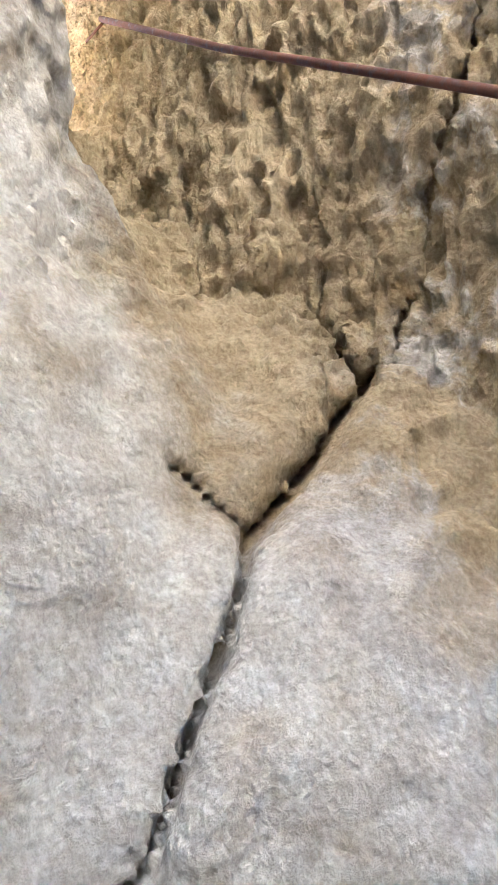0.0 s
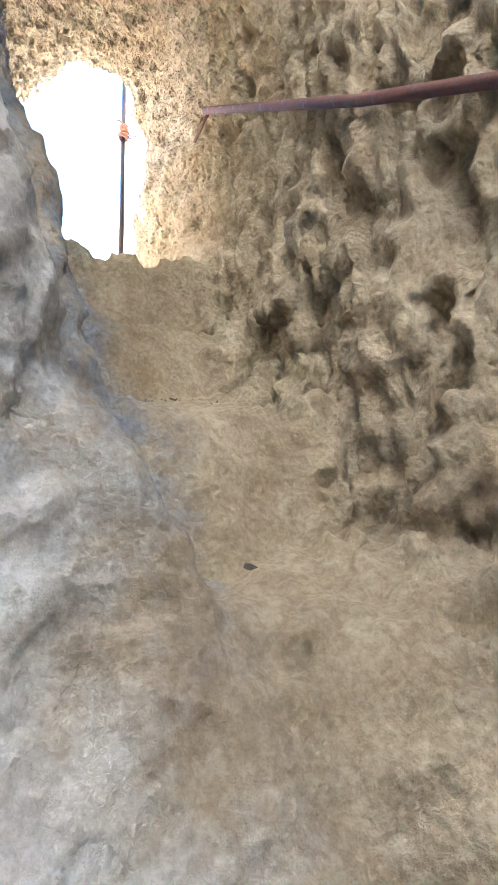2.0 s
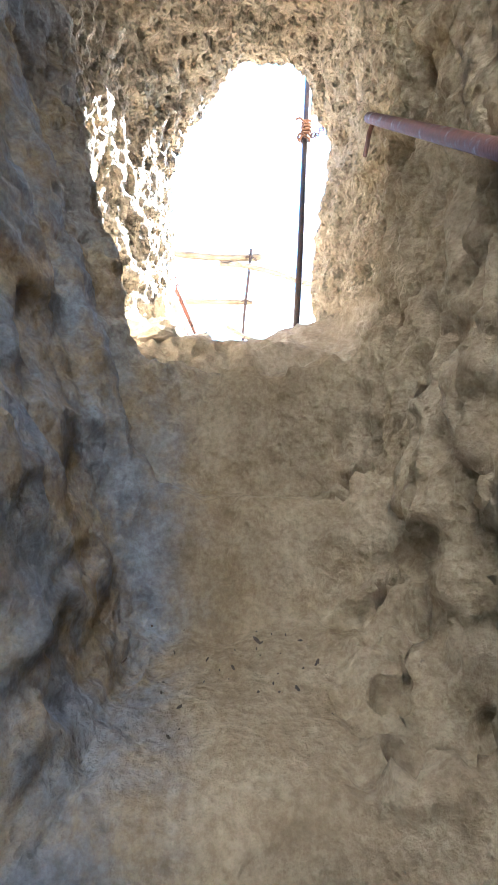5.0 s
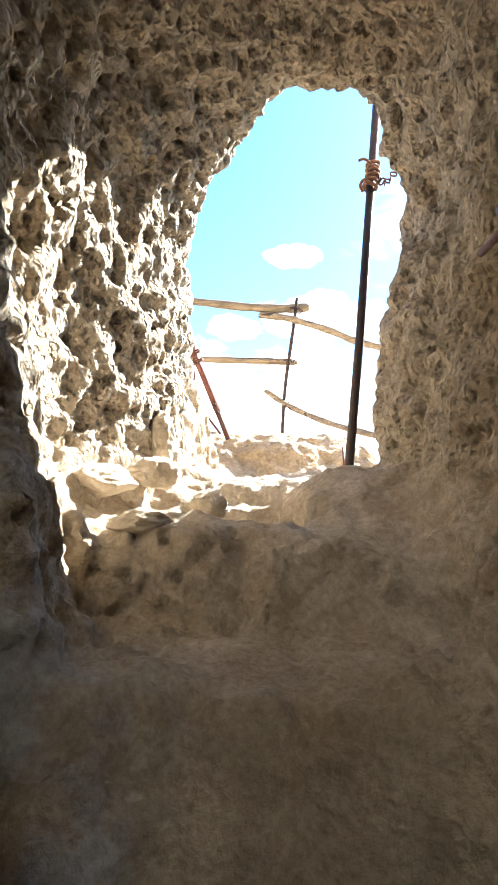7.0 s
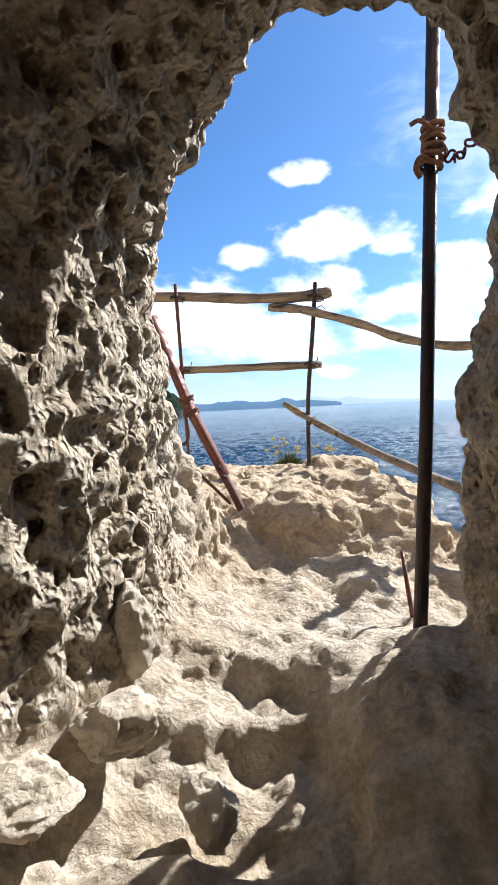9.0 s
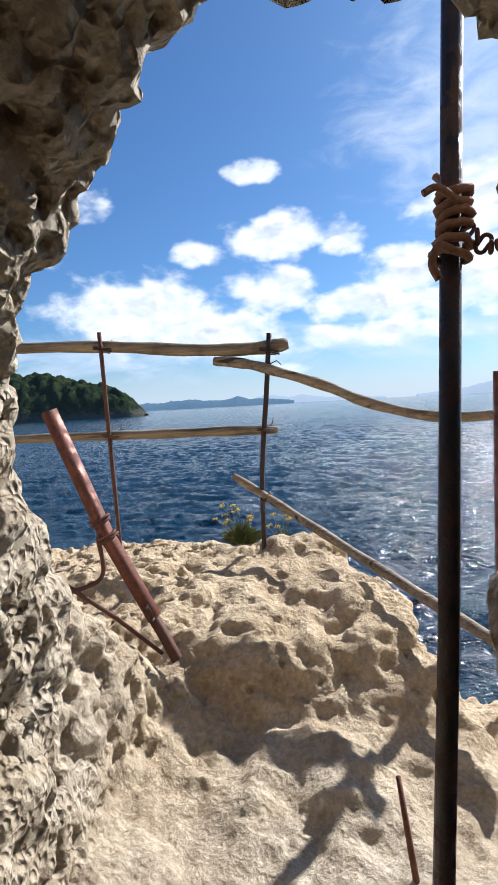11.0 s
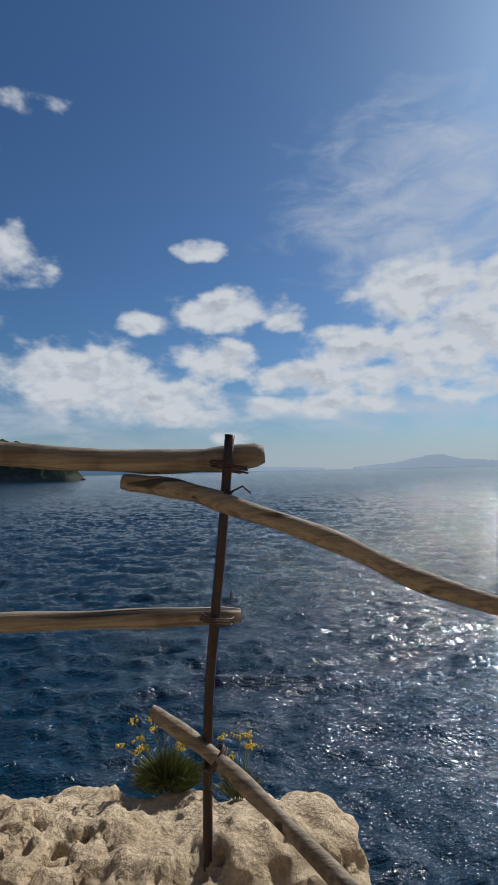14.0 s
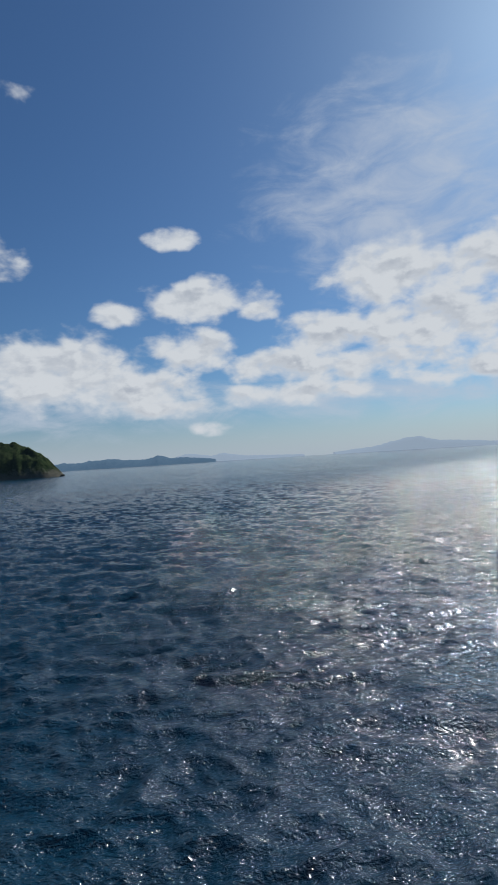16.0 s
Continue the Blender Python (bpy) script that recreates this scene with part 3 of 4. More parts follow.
for name, mask, mat, label in (
        ("ledge", is_out, ROCK, "sunlit bumpy limestone ledge above the sea"),
        ("ceiling", is_ceiling, ROCK, "arched pitted rock ceiling of the tunnel, its unseen back end extended for shade"),
        ("carved_steps", is_step, ROCK, "worn steps hewn into tan sandstone"),
        ("floor_start", is_foot, ROCK, "steep pale cracked rock at the foot of the cut"),
        ("floor_tunnel", is_floor, ROCK, "uneven rock floor at the tunnel's mouth"),
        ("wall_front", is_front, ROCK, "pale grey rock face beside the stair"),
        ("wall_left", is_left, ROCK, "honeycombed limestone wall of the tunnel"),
        ("wall_right", is_right & ~deep_right, ROCK, "fluted tan rock wall with deep vertical grooves"),
        ("wall_right_end", deep_right, ROCK, "pitted rock wall beside the opening")):
    me = mesh_of(name, verts, quads[mask])
    me.materials.append(mat)
    tagged(new(name, me), label, "rock", kind="structure")

me = mesh_of("rock_mass", core_v, core_q)
me.materials.append(ROCK)
tagged(new("rock_mass", me), "outer body of the limestone rock", "rock", kind="structure")

# the cliff round about, coarse, with unseen back walls added to dim the light
CH = 0.3
c_low, c_high = (-15.0, -10.0, -15.5), (15.0, 8.5, 11.2)
cx3, cy3, cz3 = np.meshgrid(*(np.arange(a, b, CH, dtype=np.float32) for a, b in zip(c_low, c_high)), indexing="ij")
wob = 0.5 * fbm(cx3, cy3, cz3, 0.35, 3, 200)
apron = np.where(cx3 < 2.0, 6.3, 4.0)
face = np.where(cz3 < 3.0, apron, 3.9) + wob * np.where((cx3 > -1.8) & (cx3 < 3.3), 0.1, 1.0) - np.clip(cz3 - 3, 0, 9) * 0.12
# the unseen wall at the back is raised to keep sky off the risers
cl = np.maximum(cy3 - face, cz3 - 7.3 - wob - 2.6 * np.clip((-1.2 - cy3) / 0.5, 0, 1))
# made-up open shaft behind the start, sized for how much sky gets in
light_well = np.maximum(np.maximum(np.abs(cx3 - 1.3) - 2.6, -1.45 + 0.4 * wob - cy3), np.maximum(cy3 - 0.7, -0.2 - cz3))
cl = np.maximum(cl, -light_well)
box = np.maximum.reduce([LOW[0] + 0.12 - cx3, cx3 - HIGH[0] + 0.12, LOW[1] + 0.12 - cy3, cy3 - HIGH[1] + 0.12, LOW[2] + 0.12 - cz3, cz3 - HIGH[2] + 0.12])
cl = np.maximum(cl, -box)
cl[0], cl[-1], cl[:, 0], cl[:, -1], cl[:, :, 0], cl[:, :, -1] = (0.05,) * 6
cv, cq2 = surface_net(cl, c_low, CH)
me = mesh_of("cliff", cv, cq2)
me.materials.append(ROCK)
tagged(new("cliff", me), "limestone sea cliff round the tunnel, unseen walls behind added to dim the light", "cliff", kind="structure")
del cx3, cy3, cz3, wob, cl, box, light_well, face

# ---- small builders ----


def part(name, bm, mat, parent=None, label=""):
    me = bpy.data.meshes.new(name)
    bm.to_mesh(me)
    bm.free()
    for f in me.polygons:
        f.use_smooth = True
    me.materials.append(mat)
    ob = new(name, me)
    ob.parent = parent
    return tagged(ob, label)


def thing(name, label, category, at=(0, 0, 0), group="", kind=""):
    return tagged(new(name), label, category, group, kind)


def rod(points, radii, sides=12, wobble=0.0, seed=0, flat=1.0):
    """A closed tapering rod along points; radii at each."""
    rng = random.Random(seed)
    bm = bmesh.new()
    pts = [Vector(p) for p in points]
    rings = []
    u = None
    for i, p in enumerate(pts):
        t = (pts[min(i + 1, len(pts) - 1)] - pts[max(i - 1, 0)]).normalized()
        if u is None:
            u = t.orthogonal().normalized()
        u = (u - t * u.dot(t)).normalized()
        w = t.cross(u)
        rings.append([bm.verts.new(p + (u * math.cos(a) + w * math.sin(a) * flat) * radii[i] * (1 + wobble * rng.uniform(-1, 1))) for a in (2 * math.pi * k / sides for k in range(sides))])
    for r, s in zip(rings, rings[1:]):
        for k in range(sides):
            bm.faces.new((r[k], r[(k + 1) % sides], s[(k + 1) % sides], s[k]))
    bm.faces.new(rings[0][::-1])
    bm.faces.new(rings[-1])
    bmesh.ops.recalc_face_normals(bm, faces=bm.faces)
    return bm


def curve_points(knots, count):
    """A smooth line through knots (Catmull-Rom)."""
    k = [Vector(p) for p in knots]
    k = [k[0] * 2 - k[1]] + k + [k[-1] * 2 - k[-2]]
    out = []
    for i in range(count + 1):
        t = i / count * (len(k) - 3)
        j = min(int(t), len(k) - 4)
        t -= j
        a, b, c, d = k[j:j + 4]
        out.append(0.5 * ((2 * b) + (c - a) * t + (2 * a - 5 * b + 4 * c - d) * t * t + (3 * b - a - 3 * c + d) * t ** 3))
    return out


def metal_material(name, base, rust, amount):
    m, n, bsdf, p = material(name)
    f = n.ramp(n.noise(p, 25, 6, 0.7), 0.6 - 0.4 * amount, 0.85 - 0.4 * amount)
    n.put(bsdf.inputs["Base Color"], n.mix(f, base, n.mix(n.noise(p, 90, 3), rust, tuple(c * 0.5 for c in rust))))
    n.put(bsdf.inputs["Roughness"], n.ramp(f, 0, 1, 0.45, 0.9))
    n.put(bsdf.inputs["Metallic"], n.ramp(f, 0, 1, 0.6, 0.0))
    n.put(bsdf.inputs["Normal"], n.bump(n.noise(p, 140, 4), 0.5, 0.004))
    return m


def wood_material(name, light, dark, axis):
    m, n, bsdf, p = material(name)
    s = [60.0, 60.0, 60.0]
    s[axis] = 3.0
    g = n.noise(n.scaled(p, tuple(s)), 1.0, 6, 0.65, 0.6)
    b = n.noise(p, 6.0, 4, 0.6)
    c = n.mix(n.ramp(g, 0.35, 0.7), light, dark)
    c = n.mix(n.ramp(b, 0.45, 0.7), c, n.mix(1.0, c, (0.62, 0.60, 0.58), "MULTIPLY"))
    n.put(bsdf.inputs["Base Color"], c)
    bsdf.inputs["Roughness"].default_value = 0.85
    split = n.ramp(n.noise(n.scaled(p, tuple(v * 0.28 for v in s)), 1.0, 2, 0.5, 0.3), 0.62, 0.68)
    n.put(bsdf.inputs["Base Color"], n.mix(split, c, (0.05, 0.038, 0.028)))
    n.put(bsdf.inputs["Normal"], n.bump(n.math("SUBTRACT", g, split), 0.8, 0.008))
    return m


RUST = metal_material("rusty_iron", (0.09, 0.065, 0.06), (0.14, 0.055, 0.035), 0.8)
DARK = metal_material("dark_iron", (0.035, 0.03, 0.03), (0.075, 0.035, 0.025), 0.5)
REDPAINT = metal_material("faded_red_paint", (0.22, 0.085, 0.06), (0.15, 0.06, 0.04), 0.6)
WOOD = wood_material("grey_driftwood", (0.30, 0.235, 0.16), (0.13, 0.10, 0.07), 0)
WIRE = metal_material("binding_wire", (0.05, 0.04, 0.035), (0.10, 0.05, 0.03), 0.6)

# ---- the railing of posts and poles over the sea ----
post = thing("railing_post", "dark rusty rebar post set in the rock", "post", group="railing posts")
part("bar", rod(curve_points(((1.415, 5.965, 3.86), (1.425, 5.965, 4.35), (1.465, 5.965, 4.75), (1.495, 5.962, 5.065)), 14), [0.013] * 15, 8, 0.05, 1), DARK, post)
post_b = thing("railing_post", "slim rusty rebar post set in the rock", "post", group="railing posts")
part("bar", rod(curve_points(((0.665, 5.97, 3.86), (0.65, 5.97, 4.4), (0.63, 5.97, 5.12)), 10), [0.011] * 11, 8, 0.05, 2), RUST, post_b)


def pole(label, knots, r0, r1, seed, mat=WOOD):
    pts = curve_points(knots, 40)
    rr = [r0 + (r1 - r0) * i / 40 + 0.002 * math.sin(i * 0.9 + seed) for i in range(41)]
    rr[0], rr[-1] = rr[0] * 0.8, rr[-1] * 0.72
    ob = thing("wooden_pole", label, "pole", group="railing poles")
    part("trunk", rod(pts, rr, 14, 0.035, seed), mat, ob)
    return ob


pole("weathered grey wooden pole tied along the top of the posts", ((-0.9, 6.00, 5.08), (0.1, 6.01, 5.07), (0.62, 6.015, 5.052), (1.1, 6.015, 5.008), (1.4, 6.015, 4.998), (1.59, 6.015, 5.012)), 0.026, 0.036, 1)
pole("weathered wooden pole tied across the middle of the posts", ((-0.9, 6.00, 4.600), (0.3, 6.005, 4.593), (0.9, 6.005, 4.585), (1.515, 6.005, 4.578)), 0.022, 0.026, 2)
pole("bent wooden pole sloping down from the post's top", ((1.205, 6.015, 4.945), (1.36, 5.975, 4.922), (1.5, 5.922, 4.878), (1.75, 5.86, 4.787), (1.95, 5.80, 4.692), (2.24, 5.70, 4.615), (2.55, 5.52, 4.62)), 0.026, 0.024, 3)
pole("split wooden pole leaning low across the ledge's corner", ((1.275, 5.985, 4.35), (1.47, 5.92, 4.225), (1.75, 5.63, 4.08), (2.03, 5.2, 3.965), (2.25, 4.86, 3.88)), 0.020, 0.022, 4)

# ---- iron at the tunnel's mouth ----
tall = thing("iron_pole", "tall dark iron pole leaning at the tunnel mouth", "pole")
part("shaft", rod(((1.738, 4.10, 3.70), (1.774, 4.13, 4.3), (1.836, 4.21, 5.52)), (0.019, 0.018, 0.018), 12), DARK, tall)
rail = thing("iron_handrail", "rusty iron bar along the rock wall", "handrail")
part("bar", rod(((1.90, -0.1, 2.08), (1.90, 0.63, 2.60), (1.895, 1.8, 3.40), (1.886, 2.885, 4.205)), (0.017,) * 4, 12), RUST, rail)
part("bracket", rod(((1.905, 2.86, 4.20), (1.895, 2.92, 4.18), (1.925, 3.13, 4.225)), (0.008,) * 3, 8), RUST, rail)
plank = thing("iron_brace", "flat red-painted iron bar leaning on the rock", "brace")
part("bar", rod(((0.82, 4.83, 4.73), (0.957, 4.86, 4.34), (1.085, 4.895, 4.05)), (0.026,) * 3, 4, flat=0.35), REDPAINT, plank)
part("foot", rod(((1.06, 4.885, 4.10), (1.10, 4.90, 4.01), (1.145, 4.915, 3.90)), (0.020,) * 3, 4, flat=0.5), RUST, plank, "rusted narrower foot of the bar")
for bolt_z in (4.05, 4.09):
    part("bolt", rod(((1.06 + (4.1 - bolt_z) * 0.44, 4.86, bolt_z), (1.06 + (4.1 - bolt_z) * 0.44, 4.93, bolt_z)), (0.007, 0.007), 6), DARK, plank)

# ---- sea and distance ----
m, n, bsdf, p = material("sea_water")
SEA = m
depth = n.noise(p, 0.006, 4, 0.6)
n.put(bsdf.inputs["Base Color"], n.mix(depth, (0.003, 0.022, 0.046), (0.005, 0.034, 0.060)))
bsdf.inputs["Roughness"].default_value = 0.13
bsdf.inputs["Specular IOR Level"].default_value = 0.5
bsdf.inputs["IOR"].default_value = 1.33
w1 = n.noise(n.scaled(p, (0.35, 0.7, 1)), 0.55, 5, 0.6, 0.5)
w2 = n.math("SUBTRACT", 1.0, n.math("ABSOLUTE", n.math("MULTIPLY_ADD", n.noise(n.scaled(p, (0.55, 1.0, 1)), 0.9, 4, 0.6, 0.3), 4.0, -2.0)))
w3 = n.math("SUBTRACT", 1.0, n.math("ABSOLUTE", n.math("MULTIPLY_ADD", n.noise(n.scaled(p, (0.7, 1.0, 1)), 2.8, 3, 0.55, 0.2), 4.0, -2.0)))
w4 = n.noise(p, 7.5, 3, 0.6, 0.3)
n.put(bsdf.inputs["Normal"], n.bump(n.math("ADD", n.math("MULTIPLY", w1, 0.5), n.math("ADD", n.math("MULTIPLY", w2, 0.30), n.math("ADD", n.math("MULTIPLY", w3, 0.20), n.math("MULTIPLY", w4, 0.045)))), 1.0, 0.44))
SEA_Z = -14.0


def swell(x, y):
    """Choppy wind waves, with sharpened crests."""
    q = x * 0.25
    w = 0.20 * (1 - 2 * np.abs(vnoise(x * 0.10 + 3, y * 0.23 + 0.05 * x, q * 0 + 1, 301)))
    w = w + 0.16 * (1 - 2 * np.abs(vnoise(x * 0.24 - 0.10 * y, y * 0.50, q * 0 + 2, 302)))
    w = w + 0.075 * (1 - 2 * np.abs(vnoise(x * 0.6 + 0.2 * y, y * 1.1, q * 0 + 3, 303)))
    return w + 0.03 * vnoise(x * 1.6, y * 2.6, q * 0 + 4, 304)


rr = 14.0 * (4900 / 14.0) ** (np.linspace(0, 1, 860))
aa = np.radians(np.concatenate([np.linspace(-180, -40, 24)[:-1], np.linspace(-40, 54, 470), np.linspace(54, 180, 24)[1:-1]]))
R, A = np.meshgrid(rr, aa, indexing="ij")
sx, sy = (R * np.sin(A)).astype(np.float32), (R * np.cos(A) + 4).astype(np.float32)
lift = np.clip((700 - R) / 500, 0, 1)
sv = np.stack([sx, sy, SEA_Z + 1.9 * swell(sx, sy) * lift], 2).reshape(-1, 3)
ids = np.arange(R.size).reshape(R.shape)
nxt = np.roll(ids, -1, 1)
sq = np.stack([ids[:-1], nxt[:-1], nxt[1:], ids[1:]], 2).reshape(-1, 4)[:, ::-1]
me = mesh_of("sea", sv, sq)
me.materials.append(SEA)
sea = tagged(new("sea", me), "deep blue choppy sea reaching the horizon", "sea", kind="structure")
if me.polygons[0].normal.z < 0:
    me.flip_normals()


# distance haze is put into the land's colour as a pale blue emission
def land_material(name, low, high, haze_glow, strength):
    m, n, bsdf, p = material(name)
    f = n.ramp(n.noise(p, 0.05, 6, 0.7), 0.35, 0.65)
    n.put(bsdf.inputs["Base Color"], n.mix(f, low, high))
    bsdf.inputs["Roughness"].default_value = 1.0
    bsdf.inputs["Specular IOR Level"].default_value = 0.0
    bsdf.inputs["Emission Color"].default_value = (*haze_glow, 1)
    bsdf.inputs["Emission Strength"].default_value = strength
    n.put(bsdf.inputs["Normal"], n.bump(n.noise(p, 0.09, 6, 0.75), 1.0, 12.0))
    return m, n, bsdf, p


def ridge_mesh(name, tip, along, length, width, profile, seed, mat, rough, label, steps=120, across=24):
    """A long hill from its seaward tip."""
    u = np.linspace(0, 1, steps)
    v = np.linspace(-1, 1, across)
    U, V = np.meshgrid(u, v, indexing="ij")
    h = np.interp(U * length, [k[0] for k in profile], [k[1] for k in profile])
    d = Vector(along).normalized()
    px = tip[0] + d.x * U * length - d.y * V * width * (0.35 + 0.65 * np.minimum(1, U * 4))
    py = tip[1] + d.y * U * length + d.x * V * width * (0.35 + 0.65 * np.minimum(1, U * 4))
    dome = np.clip(1 - np.abs(V) ** 3.0, 0, 1)
    z = h * dome * (1 + 0.10 * fbm(px.astype(np.float32), py.astype(np.float32), 0 * px.astype(np.float32), 0.012, 3, seed))
    z = z + rough * fbm(px.astype(np.float32), py.astype(np.float32), 0 * px.astype(np.float32), 0.07, 3, seed + 5) * np.clip(z / 30, 0, 1)
    vv = np.stack([px, py, SEA_Z - 1 + z], 2).reshape(-1, 3)
    i = np.arange(U.size).reshape(U.shape)
    q = np.stack([i[:-1, :-1], i[1:, :-1], i[1:, 1:], i[:-1, 1:]], 2).reshape(-1, 4)
    me = mesh_of(name, vv, q)
    me.materials.append(mat)
    ob = tagged(new(name, me), label, "hill", kind="structure")
    if me.polygons[len(me.polygons) // 2].normal.z < 0:
        me.flip_normals()
    return ob


GREEN, n, bsdf, p = land_material("green_headland", (0.018, 0.030, 0.012), (0.045, 0.060, 0.024), (0.25, 0.38, 0.5), 0.012)
cut = n.add("ShaderNodeSeparateXYZ")
n.put(cut.inputs[0], p)
bare = n.math("MULTIPLY", n.ramp(n.math("ADD", cut.outputs[2], n.math("MULTIPLY", n.math("SUBTRACT", n.noise(p, 0.06, 5, 0.7), 0.5), 50.0)), 12.0, -8.0), 0.8)
n.put(bsdf.inputs["Base Color"], n.mix(bare, bsdf.inputs["Base Color"].links[0].from_socket, (0.13, 0.12, 0.10)))
# far land emits more, standing in for the air's haze over it
BLUE = land_material("haze_glow_coast", (0.03, 0.045, 0.06), (0.05, 0.065, 0.075), (0.13, 0.22, 0.32), 0.5)[0]
FAINT = land_material("haze_glow_mountain", (0.03, 0.04, 0.06), (0.03, 0.04, 0.06), (0.32, 0.38, 0.44), 0.85)[0]
ridge_mesh("headland", (-330, 1400), (-1, -0.12), 1100, 170, ((0, 6), (18, 22), (50, 52), (100, 84), (180, 100), (330, 112), (800, 120), (1100, 110)), 401, GREEN, 9.0, "dark green wooded headland with pale cliffs", 220, 44)
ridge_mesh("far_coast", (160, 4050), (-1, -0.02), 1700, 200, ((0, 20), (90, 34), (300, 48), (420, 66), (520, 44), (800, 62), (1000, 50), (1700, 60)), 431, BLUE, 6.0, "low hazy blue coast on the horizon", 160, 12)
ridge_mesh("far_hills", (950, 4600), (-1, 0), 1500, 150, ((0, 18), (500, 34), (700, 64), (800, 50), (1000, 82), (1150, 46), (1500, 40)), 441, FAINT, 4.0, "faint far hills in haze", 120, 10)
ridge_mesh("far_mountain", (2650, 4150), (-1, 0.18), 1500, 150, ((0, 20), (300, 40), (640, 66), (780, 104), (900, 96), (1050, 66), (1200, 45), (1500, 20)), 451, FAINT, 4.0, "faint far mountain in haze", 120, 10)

# ---- ties, chains and small iron ----


def coil(center, axis, radius, turns, thick, seed, tail=0.05):
    """Wire wound round a bar, with a twisted tail."""
    rng = random.Random(seed)
    c, w = Vector(center), Vector(axis).normalized()
    u = w.orthogonal().normalized()
    v = w.cross(u)
    pts = []
    count = int(turns * 12)
    for i in range(count):
        a = 2 * math.pi * i / 12
        r = radius * (1 + 0.12 * rng.uniform(-1, 1))
        pts.append(c + u * math.cos(a) * r + v * math.sin(a) * r + w * ((i / count - 0.5) * turns * thick * 2.4 + rng.uniform(-1, 1) * thick * 0.5))
    pts.append(pts[-1] + (u + w) * tail * 0.5)
    pts.append(pts[-1] + (v * rng.uniform(-1, 1) + w) * tail * 0.5)
    return rod(pts, [thick] * len(pts), 6)


TIES = (((1.490, 5.995, 4.98), (0.25, 0, 1), 0.052), ((1.482, 5.945, 4.885), (1, 0, -0.2), 0.034), ((1.452, 5.99, 4.58), (0.2, 0, 1), 0.046),
        ((0.635, 5.995, 5.035), (0.2, 0, 1), 0.046), ((0.648, 5.99, 4.588), (0.2, 0, 1), 0.042), ((1.440, 5.95, 4.235), (0.6, 0, -0.6), 0.034))
for k, (c, a, r) in enumerate(TIES):
    tie = thing("wire_tie", "rusty binding wire wound round post and pole", "wire", group="wire ties")
    part("winding", coil(c, a, r, 3.2, 0.0028, 500 + k), WIRE, tie)

ROPE, n, bsdf, p = material("rusty_rope")
n.put(bsdf.inputs["Base Color"], n.mix(n.noise(p, 120, 4), (0.30, 0.15, 0.08), (0.12, 0.055, 0.035)))
bsdf.inputs["Roughness"].default_value = 0.9
lash = thing("rope_lashing", "orange-brown rope knotted round the iron pole", "rope")
part("winding", coil((1.812, 4.165, 5.02), (0.06, 0.15, 1), 0.025, 4.4, 0.0075, 601, 0.05), ROPE, lash)
part("winding", coil((1.808, 4.16, 4.96), (0.35, 0.1, 0.9), 0.027, 2.6, 0.0075, 602, 0.05), ROPE, lash)
part("loose_end", rod(curve_points(((1.805, 4.14, 4.95), (1.772, 4.12, 4.955), (1.757, 4.11, 4.925), (1.768, 4.11, 4.90)), 12), [0.0065] * 13, 8), ROPE, lash)
part("loose_end", rod(curve_points(((1.808, 4.14, 5.03), (1.772, 4.12, 5.045), (1.748, 4.115, 5.035)), 8), [0.006] * 9, 8), ROPE, lash)


def link(at, turn, length=0.042, width=0.012, r=0.0045):
    bm = bmesh.new()
    pts = []
    for k in range(20):
        a = 2 * math.pi * k / 20
        pts.append(Vector((math.cos(a) * width, 0, math.sin(a) * width + (length / 2 - width) * (1 if math.sin(a) >= 0 else -1))))
    rings = []
    for k, q in enumerate(pts):
        t = (pts[(k + 1) % 20] - pts[k - 1]).normalized()
        u = Vector((0, 1, 0))
        w = t.cross(u)
        rings.append([bm.verts.new(turn @ (q + (u * math.cos(b) + w * math.sin(b)) * r) + Vector(at)) for b in (2 * math.pi * j / 7 for j in range(7))])
    for k in range(20):
        for j in range(7):
            bm.faces.new((rings[k][j], rings[k][(j + 1) % 7], rings[(k + 1) % 20][(j + 1) % 7], rings[(k + 1) % 20][j]))
    bmesh.ops.recalc_face_normals(bm, faces=bm.faces)
    return bm


chain = thing("chain", "short rusty chain from the pole to the rock", "chain")
rng = random.Random(9)
for k in range(9):
    f = k / 8
    at = (1.828 + 0.085 * f, 4.15 - 0.04 * f + rng.uniform(-0.008, 0.008), 4.985 + 0.035 * f - 0.05 * math.sin(f * 3.1))
    part("chain_link", link(at, Euler((rng.uniform(-0.5, 0.5), 1.2 + rng.uniform(-0.6, 0.6), 1.5 * (k % 2) + rng.uniform(-0.4, 0.4))).to_matrix(), 0.030, 0.008, 0.0036), RUST, chain)

brace_rod = thing("iron_rod", "thin rusty rod leaning beside the red bar", "rod")
part("bar", rod(((0.80, 4.74, 4.27), (0.98, 4.83, 4.08), (1.10, 4.90, 3.93)), (0.007,) * 3, 8), RUST, brace_rod)
hook = thing("iron_hook", "bent rusty iron hook wired to the red bar", "hook")
part("bar", rod(curve_points(((0.80, 4.70, 4.20), (0.90, 4.80, 4.19), (0.945, 4.845, 4.22), (0.93, 4.86, 4.33)), 14), [0.007] * 15, 8), RUST, hook)
for k, z in enumerate((4.33, 4.38)):
    tie = thing("wire_tie", "rusty wire wound round the red iron bar", "wire", group="wire ties")
    part("winding", coil((1.13 - (z - 3.93) * 0.42, 4.862, z), (-0.4, -0.1, 0.9), 0.030, 2.6, 0.0045, 610 + k, 0.07), RUST, tie)
side_post = thing("railing_post", "red-painted iron post at the ledge's far corner", "post", group="railing posts")
